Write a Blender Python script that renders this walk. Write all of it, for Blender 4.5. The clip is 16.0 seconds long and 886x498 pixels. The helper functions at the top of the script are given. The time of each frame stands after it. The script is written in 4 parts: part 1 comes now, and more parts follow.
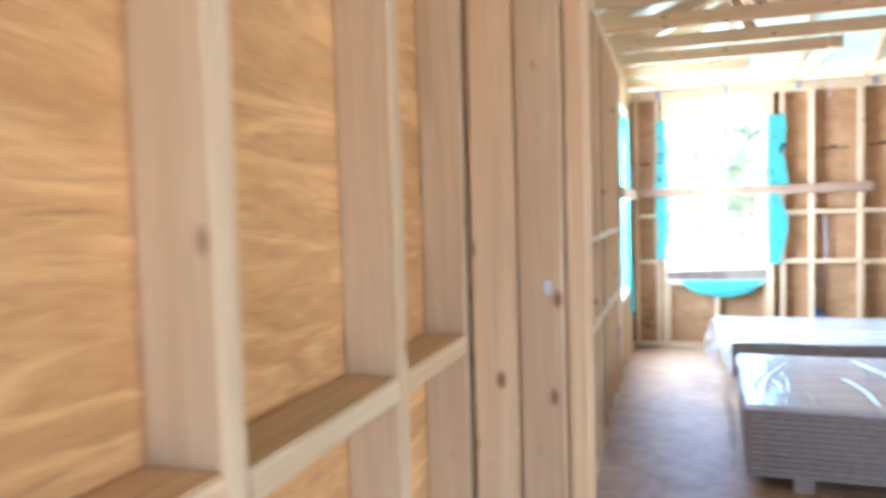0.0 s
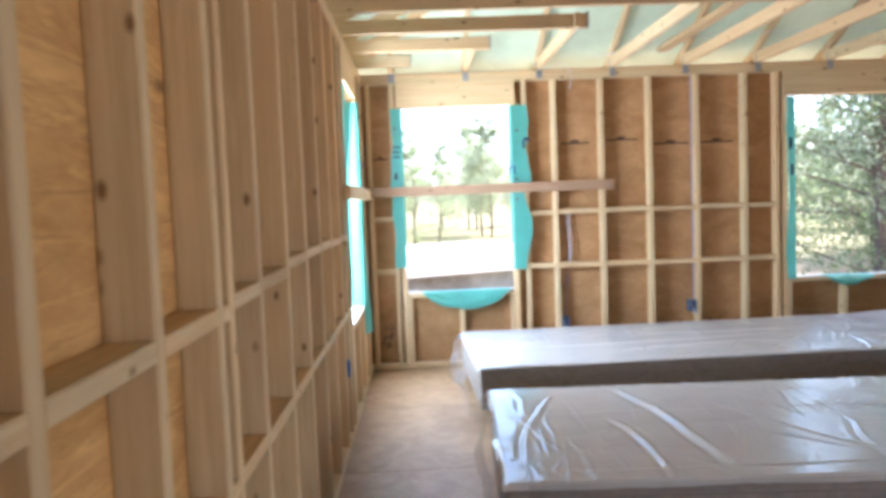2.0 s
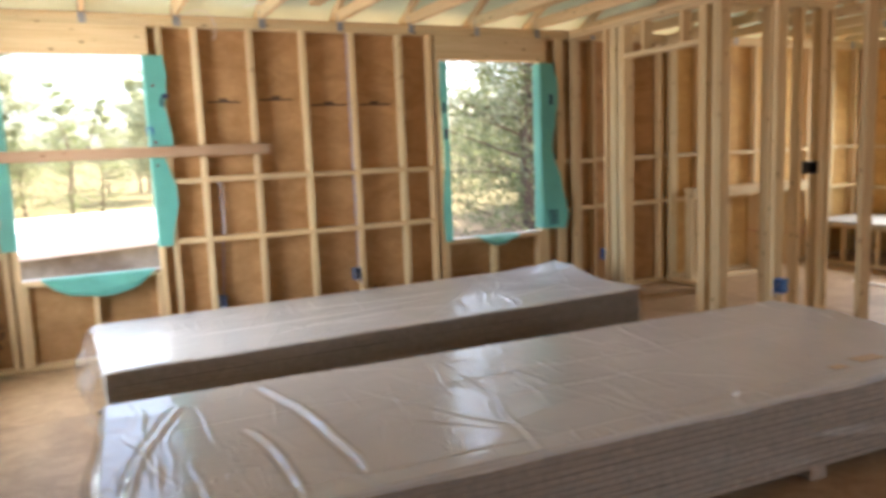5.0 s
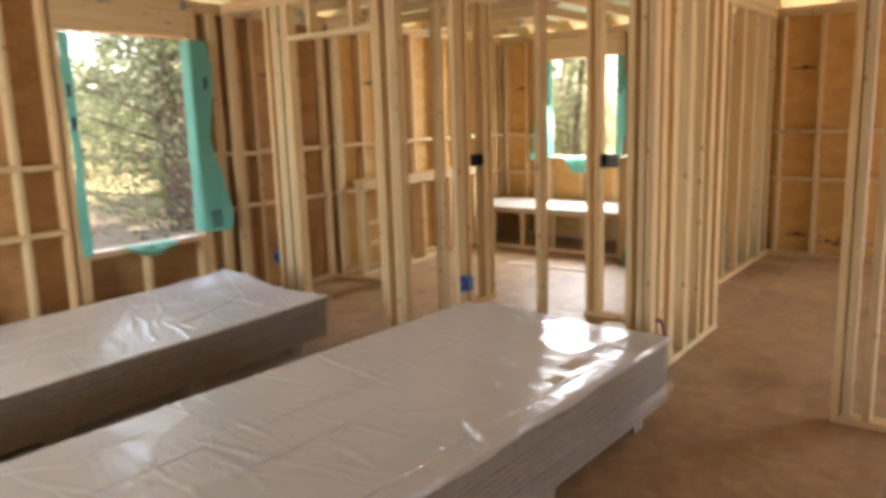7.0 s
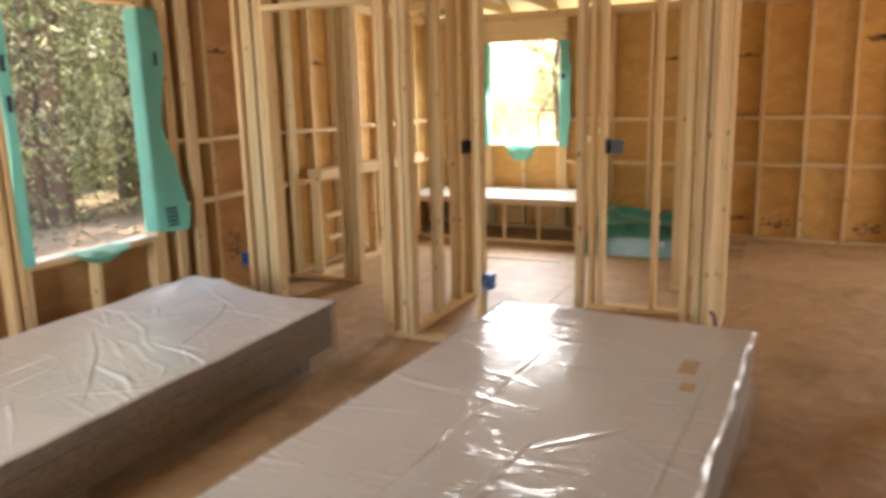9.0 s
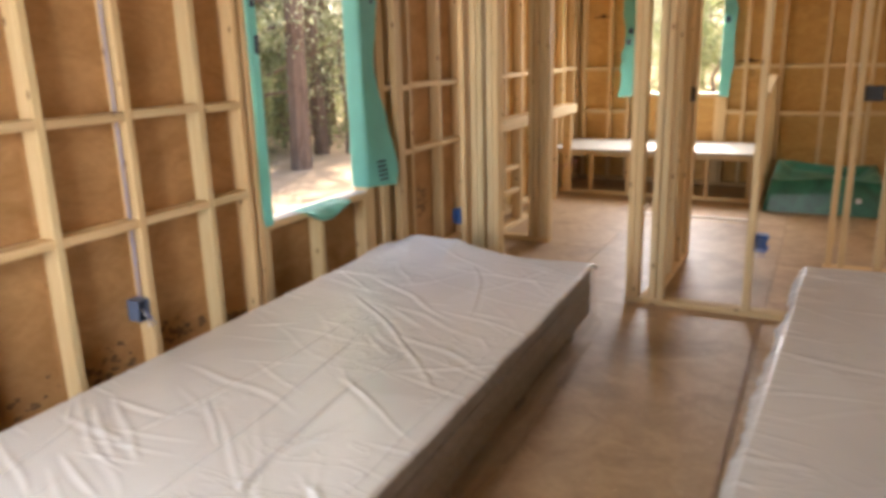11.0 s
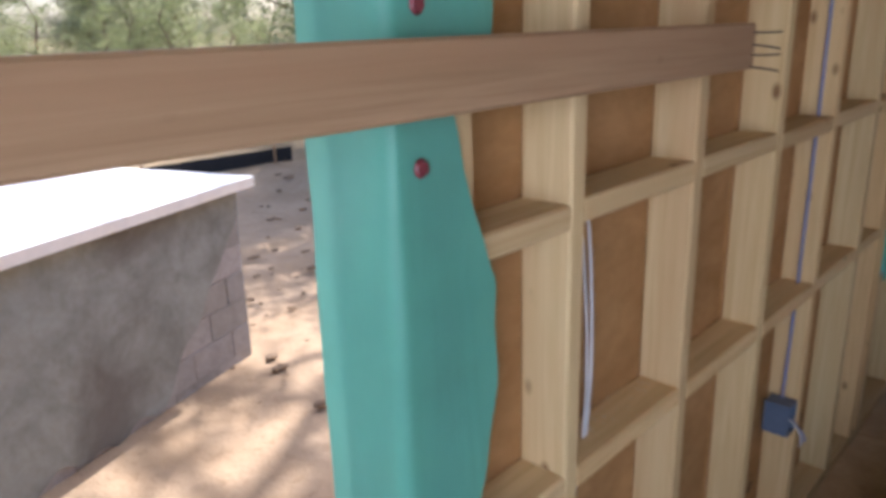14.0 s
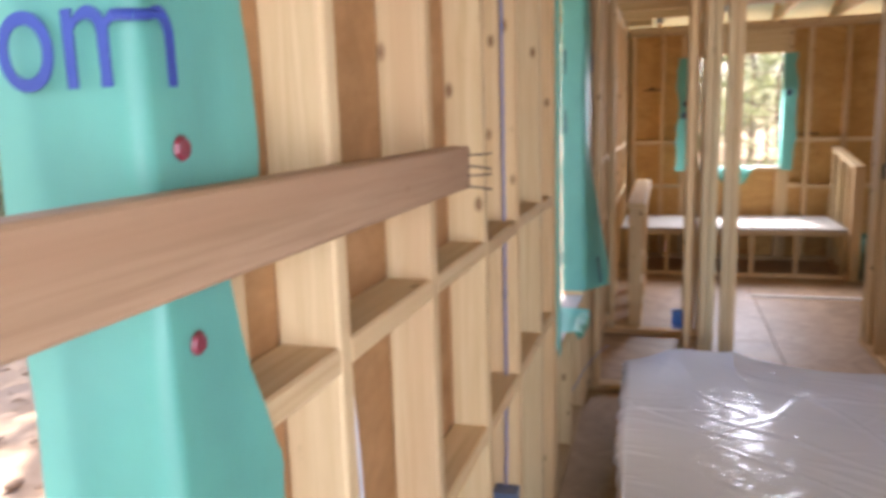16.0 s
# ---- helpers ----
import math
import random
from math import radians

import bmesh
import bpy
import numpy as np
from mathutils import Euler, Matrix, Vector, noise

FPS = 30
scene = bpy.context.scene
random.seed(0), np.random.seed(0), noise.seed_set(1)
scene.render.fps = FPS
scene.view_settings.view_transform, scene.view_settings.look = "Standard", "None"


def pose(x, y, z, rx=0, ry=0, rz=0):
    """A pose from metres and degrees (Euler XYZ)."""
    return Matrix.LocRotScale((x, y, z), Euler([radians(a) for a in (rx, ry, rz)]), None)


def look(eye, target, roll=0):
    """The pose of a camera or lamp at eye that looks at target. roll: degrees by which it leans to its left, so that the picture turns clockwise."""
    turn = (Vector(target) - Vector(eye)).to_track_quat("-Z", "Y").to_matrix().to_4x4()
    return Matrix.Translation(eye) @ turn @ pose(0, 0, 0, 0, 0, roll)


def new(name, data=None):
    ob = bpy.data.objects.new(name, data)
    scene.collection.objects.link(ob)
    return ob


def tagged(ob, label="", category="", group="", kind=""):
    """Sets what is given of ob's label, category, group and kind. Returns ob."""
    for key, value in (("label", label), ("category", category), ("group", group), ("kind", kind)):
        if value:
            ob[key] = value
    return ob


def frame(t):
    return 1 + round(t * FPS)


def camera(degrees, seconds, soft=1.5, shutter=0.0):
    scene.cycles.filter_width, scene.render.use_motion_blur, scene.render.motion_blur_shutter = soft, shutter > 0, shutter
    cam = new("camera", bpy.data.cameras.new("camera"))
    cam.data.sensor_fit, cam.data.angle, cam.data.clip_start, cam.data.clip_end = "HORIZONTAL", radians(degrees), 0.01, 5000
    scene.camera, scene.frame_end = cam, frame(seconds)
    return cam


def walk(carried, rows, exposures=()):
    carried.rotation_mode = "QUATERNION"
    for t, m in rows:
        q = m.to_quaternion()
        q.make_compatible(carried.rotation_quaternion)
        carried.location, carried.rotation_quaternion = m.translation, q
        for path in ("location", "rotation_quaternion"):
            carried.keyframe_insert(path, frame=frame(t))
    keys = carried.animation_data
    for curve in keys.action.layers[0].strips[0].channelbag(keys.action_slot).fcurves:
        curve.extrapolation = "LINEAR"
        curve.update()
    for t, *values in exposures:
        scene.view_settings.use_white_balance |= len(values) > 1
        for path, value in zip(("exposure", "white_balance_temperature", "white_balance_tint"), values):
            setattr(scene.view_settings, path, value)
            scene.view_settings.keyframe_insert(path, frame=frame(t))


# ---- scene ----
cam = camera(62.2, 16.0, soft=4.0, shutter=0.5)
PATH = [
    (0, (0.567, -0.339, 1.364), (-0.034, 1.566, 1.261), -1.6),
    (0.5, (0.539, -0.006, 1.334), (0.194, 1.96, 1.221), -1.7),
    (1, (0.523, 0.356, 1.336), (0.348, 2.345, 1.218), -1.8),
    (1.5, (0.534, 0.661, 1.358), (0.51, 2.657, 1.234), -2.1),
    (2, (0.622, 0.896, 1.386), (0.681, 2.891, 1.258), -2.2),
    (2.5, (0.652, 1.056, 1.373), (0.783, 3.047, 1.241), -2.0),
    (3, (0.696, 1.241, 1.363), (0.964, 3.216, 1.203), -2.1),
    (3.2, (0.729, 1.295, 1.361), (1.03, 3.264, 1.187), -2.2),
    (5.5, (0.98, 1.326, 1.454), (2.028, 3.004, 1.158), -2.1),
    (6, (0.93, 1.554, 1.484), (2.171, 3.091, 1.173), -1.9),
    (6.5, (1.002, 1.74, 1.497), (2.437, 3.094, 1.172), -1.7),
    (7, (1.196, 1.954, 1.528), (2.767, 3.139, 1.168), -1.8),
    (7.5, (1.331, 2.125, 1.513), (3.016, 3.144, 1.162), -1.7),
    (8, (1.315, 2.397, 1.527), (3.07, 3.289, 1.179), -1.3),
    (8.2, (1.27, 2.535, 1.528), (3.038, 3.402, 1.18), -1.3),
    (10.5, (0.807, 4.051, 1.492), (2.534, 4.919, 0.979), -1.5),
    (11, (0.816, 4.434, 1.486), (2.529, 5.327, 0.967), -1.6),
    (11.5, (0.822, 4.92, 1.528), (2.544, 5.788, 0.998), -1.2),
    (12, (0.879, 5.38, 1.489), (2.604, 6.238, 0.954), -1.0),
    (12.5, (0.844, 5.67, 1.49), (2.526, 6.611, 0.954), -1.7),
    (13, (0.795, 5.993, 1.535), (2.403, 7.045, 0.981), -1.1),
    (13.5, (0.779, 6.237, 1.533), (2.259, 7.45, 0.95), -1.1),
    (14, (0.889, 6.442, 1.53), (2.279, 7.757, 0.947), -1.7),
    (14.5, (0.954, 6.555, 1.521), (2.332, 7.885, 0.945), -1.8),
    (15, (0.964, 6.628, 1.547), (2.525, 7.828, 1.196), -2.1),
    (15.5, (0.932, 6.598, 1.523), (2.701, 7.473, 1.199), -2.6),
    (16, (0.913, 6.605, 1.568), (2.797, 7.178, 1.221), -1.8),
]
walk(cam, [(t, look(eye, target, roll)) for t, eye, target, roll in PATH],
     exposures=[(0.0, 3.5, 4600, 10), (0.6, 3.45, 3950, 6), (1.1, 3.3, 4200, 7), (1.5, 2.95, 4600, 9), (2.0, 2.75, 5200, 10),
                (3.0, 2.4, 6000, 13), (6.0, 2.5, 6400, 13), (8.0, 2.75, 7000, 14), (10.5, 2.7, 6900, 16), (12.0, 2.2, 6900, 17), (12.6, 2.1, 6700, 17),
                (13.0, 2.25, 6600, 19), (13.5, 1.8, 6200, 16), (14.0, 1.25, 5800, 17), (14.5, 1.1, 5500, 17), (15.4, 1.5, 5500, 22), (16.0, 2.15, 6100, 23)])

# ---- sky, sun ----
SUN_UP, SUN_AZ = 53, 69
world = bpy.data.worlds.new("sky")
scene.world = world
world.use_nodes = True
sky = world.node_tree.nodes.new("ShaderNodeTexSky")
sky.sky_type, sky.sun_disc = "NISHITA", False
sky.sun_elevation, sky.sun_rotation = radians(SUN_UP), radians(SUN_AZ)
sky.dust_density, sky.ozone_density = 3.0, 1.0
world.node_tree.links.new(sky.outputs[0], world.node_tree.nodes["Background"].inputs[0])
world.node_tree.nodes["Background"].inputs[1].default_value = 0.15
sun = new("sun", bpy.data.lights.new("sun", "SUN"))
sun.data.energy, sun.data.angle, sun.data.color = 4.2, radians(0.5), (1.0, 0.94, 0.85)
sun_to = Vector((math.sin(radians(SUN_AZ)) * math.cos(radians(SUN_UP)),
                 math.cos(radians(SUN_AZ)) * math.cos(radians(SUN_UP)), math.sin(radians(SUN_UP))))
sun.matrix_world = look(sun_to * 60, (0, 0, 0))


def window_light(name, place, target, w, h, power):
    """An area lamp set in an opening, standing in for the sky's light through it."""
    lamp = new(name, bpy.data.lights.new(name, "AREA"))
    lamp.data.shape, lamp.data.size, lamp.data.size_y, lamp.data.energy = "RECTANGLE", w, h, power
    lamp.data.color = (0.93, 0.97, 1.0)
    lamp.matrix_world = look(place, target)
    return lamp


# Four fill lamps in invented openings out of view, added to brighten the room.
window_light("east_opening_light", (9.22, -0.45, 1.1), (7, -0.3, 1.1), 2.4, 2.0, 26)
window_light("south_opening_light", (7.1, -2.22, 1.1), (7.1, 0, 1.1), 2.9, 2.0, 8)
window_light("west_opening_light", (0.16, -1.07, 1.1), (2, -1.07, 1.1), 1.0, 2.0, 2.5)
window_light("south_opening_light", (1.4, -2.22, 1.1), (1.4, 0, 1.1), 1.2, 2.0, 0.9)
window_light("west_window_light", (0.075, 5.91, 1.40), (2, 5.91, 1.2), 0.86, 1.48, 16)
window_light("east_window_light", (9.25, 5.9, 1.62), (7.6, 5.7, 0.5), 0.80, 0.85, 11)


# ---- materials ----
class Mat:
    """A node material under construction."""

    def __init__(self, name):
        self.m = bpy.data.materials.new(name)
        self.m.use_nodes = True
        self.nt = self.m.node_tree
        self.b = self.nt.nodes["Principled BSDF"]
        self.out = self.nt.nodes["Material Output"]

    def n(self, kind, **kw):
        node = self.nt.nodes.new("ShaderNode" + kind)
        for k, v in kw.items():
            node.inputs[k.replace("_", " ")].default_value = v
        return node

    def l(self, a, b):
        self.nt.links.new(a, b)

    def coords(self, scale, shift=True, kind="Object"):
        tc, mp = self.n("TexCoord"), self.n("Mapping")
        mp.inputs["Scale"].default_value = scale
        self.l(tc.outputs[kind], mp.inputs["Vector"])
        if shift:
            info, mul = self.n("ObjectInfo"), self.nt.nodes.new("ShaderNodeVectorMath")
            mul.operation = "SCALE"
            mul.inputs[0].default_value = (37.0, 53.0, 71.0)
            self.l(info.outputs["Random"], mul.inputs["Scale"])
            self.l(mul.outputs[0], mp.inputs["Location"])
        return mp.outputs[0]

    def noise(self, vec, scale, detail=4, rough=0.6, dist=0.0):
        node = self.n("TexNoise", Scale=scale, Detail=detail, Roughness=rough, Distortion=dist)
        self.l(vec, node.inputs["Vector"])
        return node.outputs["Fac"]

    def ramp(self, fac, *stops):
        node = self.n("ValToRGB")
        els = node.color_ramp.elements
        while len(els) < len(stops):
            els.new(0.5)
        for e, (p, c) in zip(els, stops):
            e.position, e.color = p, (*c, 1) if len(c) == 3 else c
        self.l(fac, node.inputs[0])
        return node.outputs[0]

    def mix(self, a, b, fac, mode="MIX"):
        node = self.nt.nodes.new("ShaderNodeMix")
        node.data_type, node.blend_type = "RGBA", mode
        for sock, v in ((node.inputs[0], fac), (node.inputs[6], a), (node.inputs[7], b)):
            if hasattr(v, "is_linked"):
                self.l(v, sock)
            else:
                sock.default_value = v if isinstance(v, (int, float)) else (*v, 1)
        return node.outputs[2]

    def bump(self, height, strength, dist=0.002):
        node = self.n("Bump", Strength=strength, Distance=dist)
        self.l(height, node.inputs["Height"])
        self.l(node.outputs[0], self.b.inputs["Normal"])

    def finish(self, color, rough=0.6, metal=0.0, spec=0.5):
        for v, key in ((color, "Base Color"), (rough, "Roughness")):
            if hasattr(v, "is_linked"):
                self.l(v, self.b.inputs[key])
            else:
                self.b.inputs[key].default_value = v if isinstance(v, (int, float)) else (*v, 1)
        self.b.inputs["Metallic"].default_value = metal
        self.b.inputs["Specular IOR Level"].default_value = spec
        return self.m


def lumber_material(name, pale, deep, warm):
    """Sawn softwood: long grain down the stick, knots, tint from stick to stick."""
    k = Mat(name)
    grain = k.noise(k.coords((30, 30, 1.2)), 2.0, 6, 0.65, 0.6)
    wide = k.noise(k.coords((9, 9, 0.5)), 1.4, 3, 0.5, 0.4)
    c = k.ramp(grain, (0.3, deep), (0.62, pale))
    c = k.mix(c, warm, k.ramp(wide, (0.42, (0, 0, 0)), (0.68, (0.75, 0.75, 0.75))))
    info = k.n("ObjectInfo")
    tint = k.ramp(info.outputs["Random"], (0.0, (0.80, 0.72, 0.64)), (0.35, (1.0, 0.97, 0.92)), (0.7, (1.05, 0.93, 0.8)), (1.0, (0.92, 0.92, 0.86)))
    c = k.mix(c, tint, 1.0, "MULTIPLY")
    vor = k.n("TexVoronoi", Scale=1.0, Randomness=1.0)
    k.l(k.coords((12, 12, 6.5)), vor.inputs["Vector"])
    knot = k.ramp(vor.outputs["Distance"], (0.06, (0.85, 0.85, 0.85)), (0.15, (0, 0, 0)))
    c = k.mix(c, (0.16, 0.075, 0.03), knot)
    spots = k.noise(k.coords((6, 6, 2.5)), 3.0, 5, 0.7)
    c = k.mix(c, (0.24, 0.15, 0.09), k.ramp(spots, (0.66, (0, 0, 0)), (0.8, (0.55, 0.55, 0.55))))
    k.bump(grain, 0.35, 0.0015)
    return k.finish(c, 0.72, spec=0.25)


def sheet_material(name, light, dark, scale, stain, stain_at=0.6, rough=0.8, stretch=(1, 1, 1), spec=0.25, streak=0.0):
    """Plywood or strand board: broad figure and fine fibre, stained here and there."""
    k = Mat(name)
    v = k.coords(stretch)
    fig = k.noise(v, scale, 6, 0.62, 1.4)
    fine = k.noise(v, scale * 9, 5, 0.7, 0.3)
    c = k.ramp(fig, (0.3, dark), (0.7, light))
    c = k.mix(c, (0.75, 0.7, 0.62), k.ramp(fine, (0.35, (0.45, 0.45, 0.45)), (0.6, (0, 0, 0))), "MULTIPLY")
    big = k.noise(k.coords((1, 1, 1)), 1.3, 5, 0.6, 0.5)
    c = k.mix(c, stain, k.ramp(big, (stain_at, (0, 0, 0)), (stain_at + 0.2, (0.7, 0.7, 0.7))))
    info = k.n("ObjectInfo")
    c = k.mix(c, k.ramp(info.outputs["Random"], (0, (0.86, 0.84, 0.8)), (1, (1.06, 1.02, 1.0))), 1.0, "MULTIPLY")
    if streak:
        veins = k.noise(k.coords((1.6, 1.6, 16)), 2.6, 5, 0.62, 1.1)
        c = k.mix(c, (0.26, 0.13, 0.05), k.ramp(veins, (0.60, (0, 0, 0)), (0.72, (streak, streak, streak))))
        pale = k.noise(k.coords((1.2, 1.2, 9)), 2.0, 4, 0.6, 1.6)
        c = k.mix(c, tuple(min(1, x * 1.3) for x in light), k.ramp(pale, (0.5, (0, 0, 0)), (0.7, (0.6, 0.6, 0.6))))
        spot = k.n("TexVoronoi", Scale=1.0, Randomness=1.0)
        k.l(k.coords((2.3, 2.3, 5.2)), spot.inputs["Vector"])
        c = k.mix(c, (0.10, 0.05, 0.025), k.ramp(spot.outputs["Distance"], (0.035, (0.85, 0.85, 0.85)), (0.11, (0, 0, 0))))
    k.bump(fine, 0.3, 0.002)
    return k.finish(c, rough, spec=spec)


def plain_material(name, color, rough=0.5, metal=0.0, vary=0.15, scale=12, bump=0.1):
    k = Mat(name)
    f = k.noise(k.coords((1, 1, 1)), scale, 4, 0.6)
    lo = tuple(c * (1 - vary) for c in color)
    hi = tuple(min(1, c * (1 + vary)) for c in color)
    k.bump(f, bump, 0.002)
    return k.finish(k.ramp(f, (0.3, lo), (0.7, hi)), rough, metal)


def wrap_material(name, color, through_it):
    """Thin woven house wrap that lets some light through."""
    k = Mat(name)
    f = k.noise(k.coords((1, 1, 1)), 5, 4, 0.6)
    fold = k.noise(k.coords((9, 9, 1.5)), 2.2, 3, 0.5, 0.8)
    c = k.ramp(f, (0.3, tuple(v * 0.86 for v in color)), (0.7, color))
    k.bump(fold, 0.4, 0.01)
    k.finish(c, 0.42)
    tr, mix = k.n("BsdfTranslucent"), k.n("MixShader", Fac=through_it)
    k.l(c, tr.inputs["Color"])
    k.l(k.b.outputs[0], mix.inputs[1])
    k.l(tr.outputs[0], mix.inputs[2])
    k.l(mix.outputs[0], k.out.inputs[0])
    return k.m


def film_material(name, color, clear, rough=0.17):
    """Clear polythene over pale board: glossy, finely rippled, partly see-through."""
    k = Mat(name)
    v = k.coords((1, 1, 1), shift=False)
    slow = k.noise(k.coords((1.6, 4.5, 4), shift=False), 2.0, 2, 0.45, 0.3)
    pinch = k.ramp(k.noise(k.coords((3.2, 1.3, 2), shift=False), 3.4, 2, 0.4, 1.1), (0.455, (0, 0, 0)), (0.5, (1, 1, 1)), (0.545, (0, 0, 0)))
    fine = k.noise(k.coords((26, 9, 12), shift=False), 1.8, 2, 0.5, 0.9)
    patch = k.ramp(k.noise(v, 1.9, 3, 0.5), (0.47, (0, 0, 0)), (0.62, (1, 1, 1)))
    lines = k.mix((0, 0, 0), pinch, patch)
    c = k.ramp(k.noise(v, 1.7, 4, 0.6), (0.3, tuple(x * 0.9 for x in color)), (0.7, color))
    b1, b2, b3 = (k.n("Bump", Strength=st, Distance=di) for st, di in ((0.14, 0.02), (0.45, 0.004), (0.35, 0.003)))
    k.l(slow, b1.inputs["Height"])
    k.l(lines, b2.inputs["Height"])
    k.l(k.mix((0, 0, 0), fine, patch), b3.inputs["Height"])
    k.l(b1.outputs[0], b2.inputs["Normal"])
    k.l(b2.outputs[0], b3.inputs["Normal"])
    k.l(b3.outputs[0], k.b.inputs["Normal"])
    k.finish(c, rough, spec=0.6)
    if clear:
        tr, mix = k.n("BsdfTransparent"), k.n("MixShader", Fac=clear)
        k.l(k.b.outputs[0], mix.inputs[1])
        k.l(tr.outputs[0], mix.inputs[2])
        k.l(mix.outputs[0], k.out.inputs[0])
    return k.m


PINE = lumber_material("pine_lumber", (0.69, 0.56, 0.345), (0.54, 0.40, 0.22), (0.61, 0.45, 0.265))
PINE_OLD = lumber_material("weathered_pine", (0.40, 0.26, 0.15), (0.27, 0.165, 0.085), (0.34, 0.20, 0.11))
PLY = sheet_material("plywood_sheathing", (0.50, 0.30, 0.14), (0.33, 0.18, 0.072), 2.2, (0.20, 0.10, 0.045), 0.62, stretch=(1, 1, 1.8))
PLY_W = sheet_material("yellow_plywood", (0.68, 0.42, 0.155), (0.46, 0.26, 0.085), 2.2, (0.30, 0.16, 0.06), 0.64, stretch=(1, 1, 3), streak=0.5)
# Paler, more orange plywood: the sunny east room's warm light put into the colour.
PLY_SUNLIT = sheet_material("sunlit_plywood", (0.70, 0.45, 0.175), (0.53, 0.315, 0.11), 2.2, (0.35, 0.2, 0.09), 0.66, stretch=(1, 1, 1.8))
SUBFLOOR = sheet_material("subfloor_board", (0.53, 0.375, 0.225), (0.36, 0.24, 0.135), 5, (0.13, 0.075, 0.04), 0.54, 0.52, spec=0.5)
DECK_OSB = sheet_material("roof_deck", (0.52, 0.36, 0.2), (0.38, 0.24, 0.12), 7, (0.3, 0.2, 0.1))
# Pale translucent green: daylight on the deck near the eaves, put into the colour.
EAVE_BAND = wrap_material("roof_underlay", (0.64, 0.73, 0.53), 0.014)
WRAP = wrap_material("house_wrap", (0.18, 0.55, 0.46), 0.42)
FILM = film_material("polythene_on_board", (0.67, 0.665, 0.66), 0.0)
# Same polythene in a darker tone: the dimness of the stack sides is painted in.
FILM_SHADED_SIDE = film_material("shaded_side_polythene", (0.40, 0.37, 0.34), 0.84, 0.3)
FILM_CLEAR = film_material("loose_polythene", (0.55, 0.52, 0.49), 0.78)
# Far darker than white gypsum, so the stack sides carry shade in their colour.
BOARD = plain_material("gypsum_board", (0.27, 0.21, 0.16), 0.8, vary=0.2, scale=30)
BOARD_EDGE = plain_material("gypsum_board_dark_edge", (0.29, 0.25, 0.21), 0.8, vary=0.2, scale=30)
# Browner wood, darkened further: shade on the backlit brace is put into the colour.
BRACE = lumber_material("dull_backlit_pine", (0.40, 0.28, 0.19), (0.28, 0.185, 0.115), (0.33, 0.21, 0.135))
BLUE = plain_material("blue_plastic", (0.045, 0.14, 0.38), 0.4)
BLACK = plain_material("black_plastic", (0.02, 0.02, 0.022), 0.45)
WHITE_CABLE = plain_material("white_cable_sheath", (0.60, 0.60, 0.63), 0.4)
BLUE_CABLE = plain_material("blue_cable_sheath", (0.20, 0.22, 0.38), 0.4)
PIPE = plain_material("purple_pipe", (0.16, 0.04, 0.10), 0.35)
COPPER_RED = plain_material("red_pipe", (0.42, 0.05, 0.05), 0.35)
STEEL = plain_material("galvanised_steel", (0.32, 0.33, 0.34), 0.45, 0.8)
RUST = plain_material("rusty_nail", (0.07, 0.045, 0.035), 0.6)
RED_CAP = plain_material("red_cap_nail", (0.17, 0.022, 0.035), 0.4)
INK = plain_material("dark_ink", (0.02, 0.03, 0.07), 0.6)
BLUE_INK = plain_material("navy_ink", (0.03, 0.06, 0.28), 0.6)
STAMP = plain_material("stamp_ink", (0.07, 0.035, 0.02), 0.8)
PAPER = plain_material("tan_paper", (0.46, 0.33, 0.19), 0.6)
CHALK = plain_material("purple_chalk", (0.27, 0.16, 0.15), 0.9)
WHITE_DECK = plain_material("white_cement_board", (0.80, 0.78, 0.72), 0.7, vary=0.06)
DECK_BOARD = plain_material("pale_deck_board", (0.44, 0.41, 0.36), 0.75, vary=0.1)
GREY_BLUE = plain_material("dull_blue_plastic", (0.10, 0.135, 0.21), 0.45)
GREEN_TUB = plain_material("green_film", (0.02, 0.13, 0.09), 0.3, vary=0.4, scale=6, bump=0.5)
SAWDUST = plain_material("sawdust", (0.52, 0.41, 0.29), 0.95, vary=0.2, scale=60, bump=0.8)


# ---- builders ----
def link(name, bm_or_mesh, material, parent=None, label="", matrix=None):
    """One mesh object; under its parent where one is given, in world coordinates."""
    me = bm_or_mesh
    if isinstance(bm_or_mesh, bmesh.types.BMesh):
        me = bpy.data.meshes.new(name)
        bm_or_mesh.to_mesh(me)
        bm_or_mesh.free()
        me.materials.append(material)
    ob = new(name, me)
    if matrix is not None:
        ob.matrix_basis = matrix
    if parent is not None:
        ob.parent = parent
        ob.matrix_parent_inverse = WORLD[parent.name].inverted()
    WORLD[ob.name] = matrix.copy() if matrix is not None else Matrix()
    if label:
        ob["label"] = label
    return ob


WORLD = {}


def base(name, at, label, category="", group="", kind=""):
    """The Empty at a thing's foot."""
    ob = new(name)
    ob.empty_display_size = 0.1
    ob.matrix_basis = Matrix.Translation(at)
    WORLD[ob.name] = ob.matrix_basis.copy()
    return tagged(ob, label, category, group, kind)


STICKS = {}


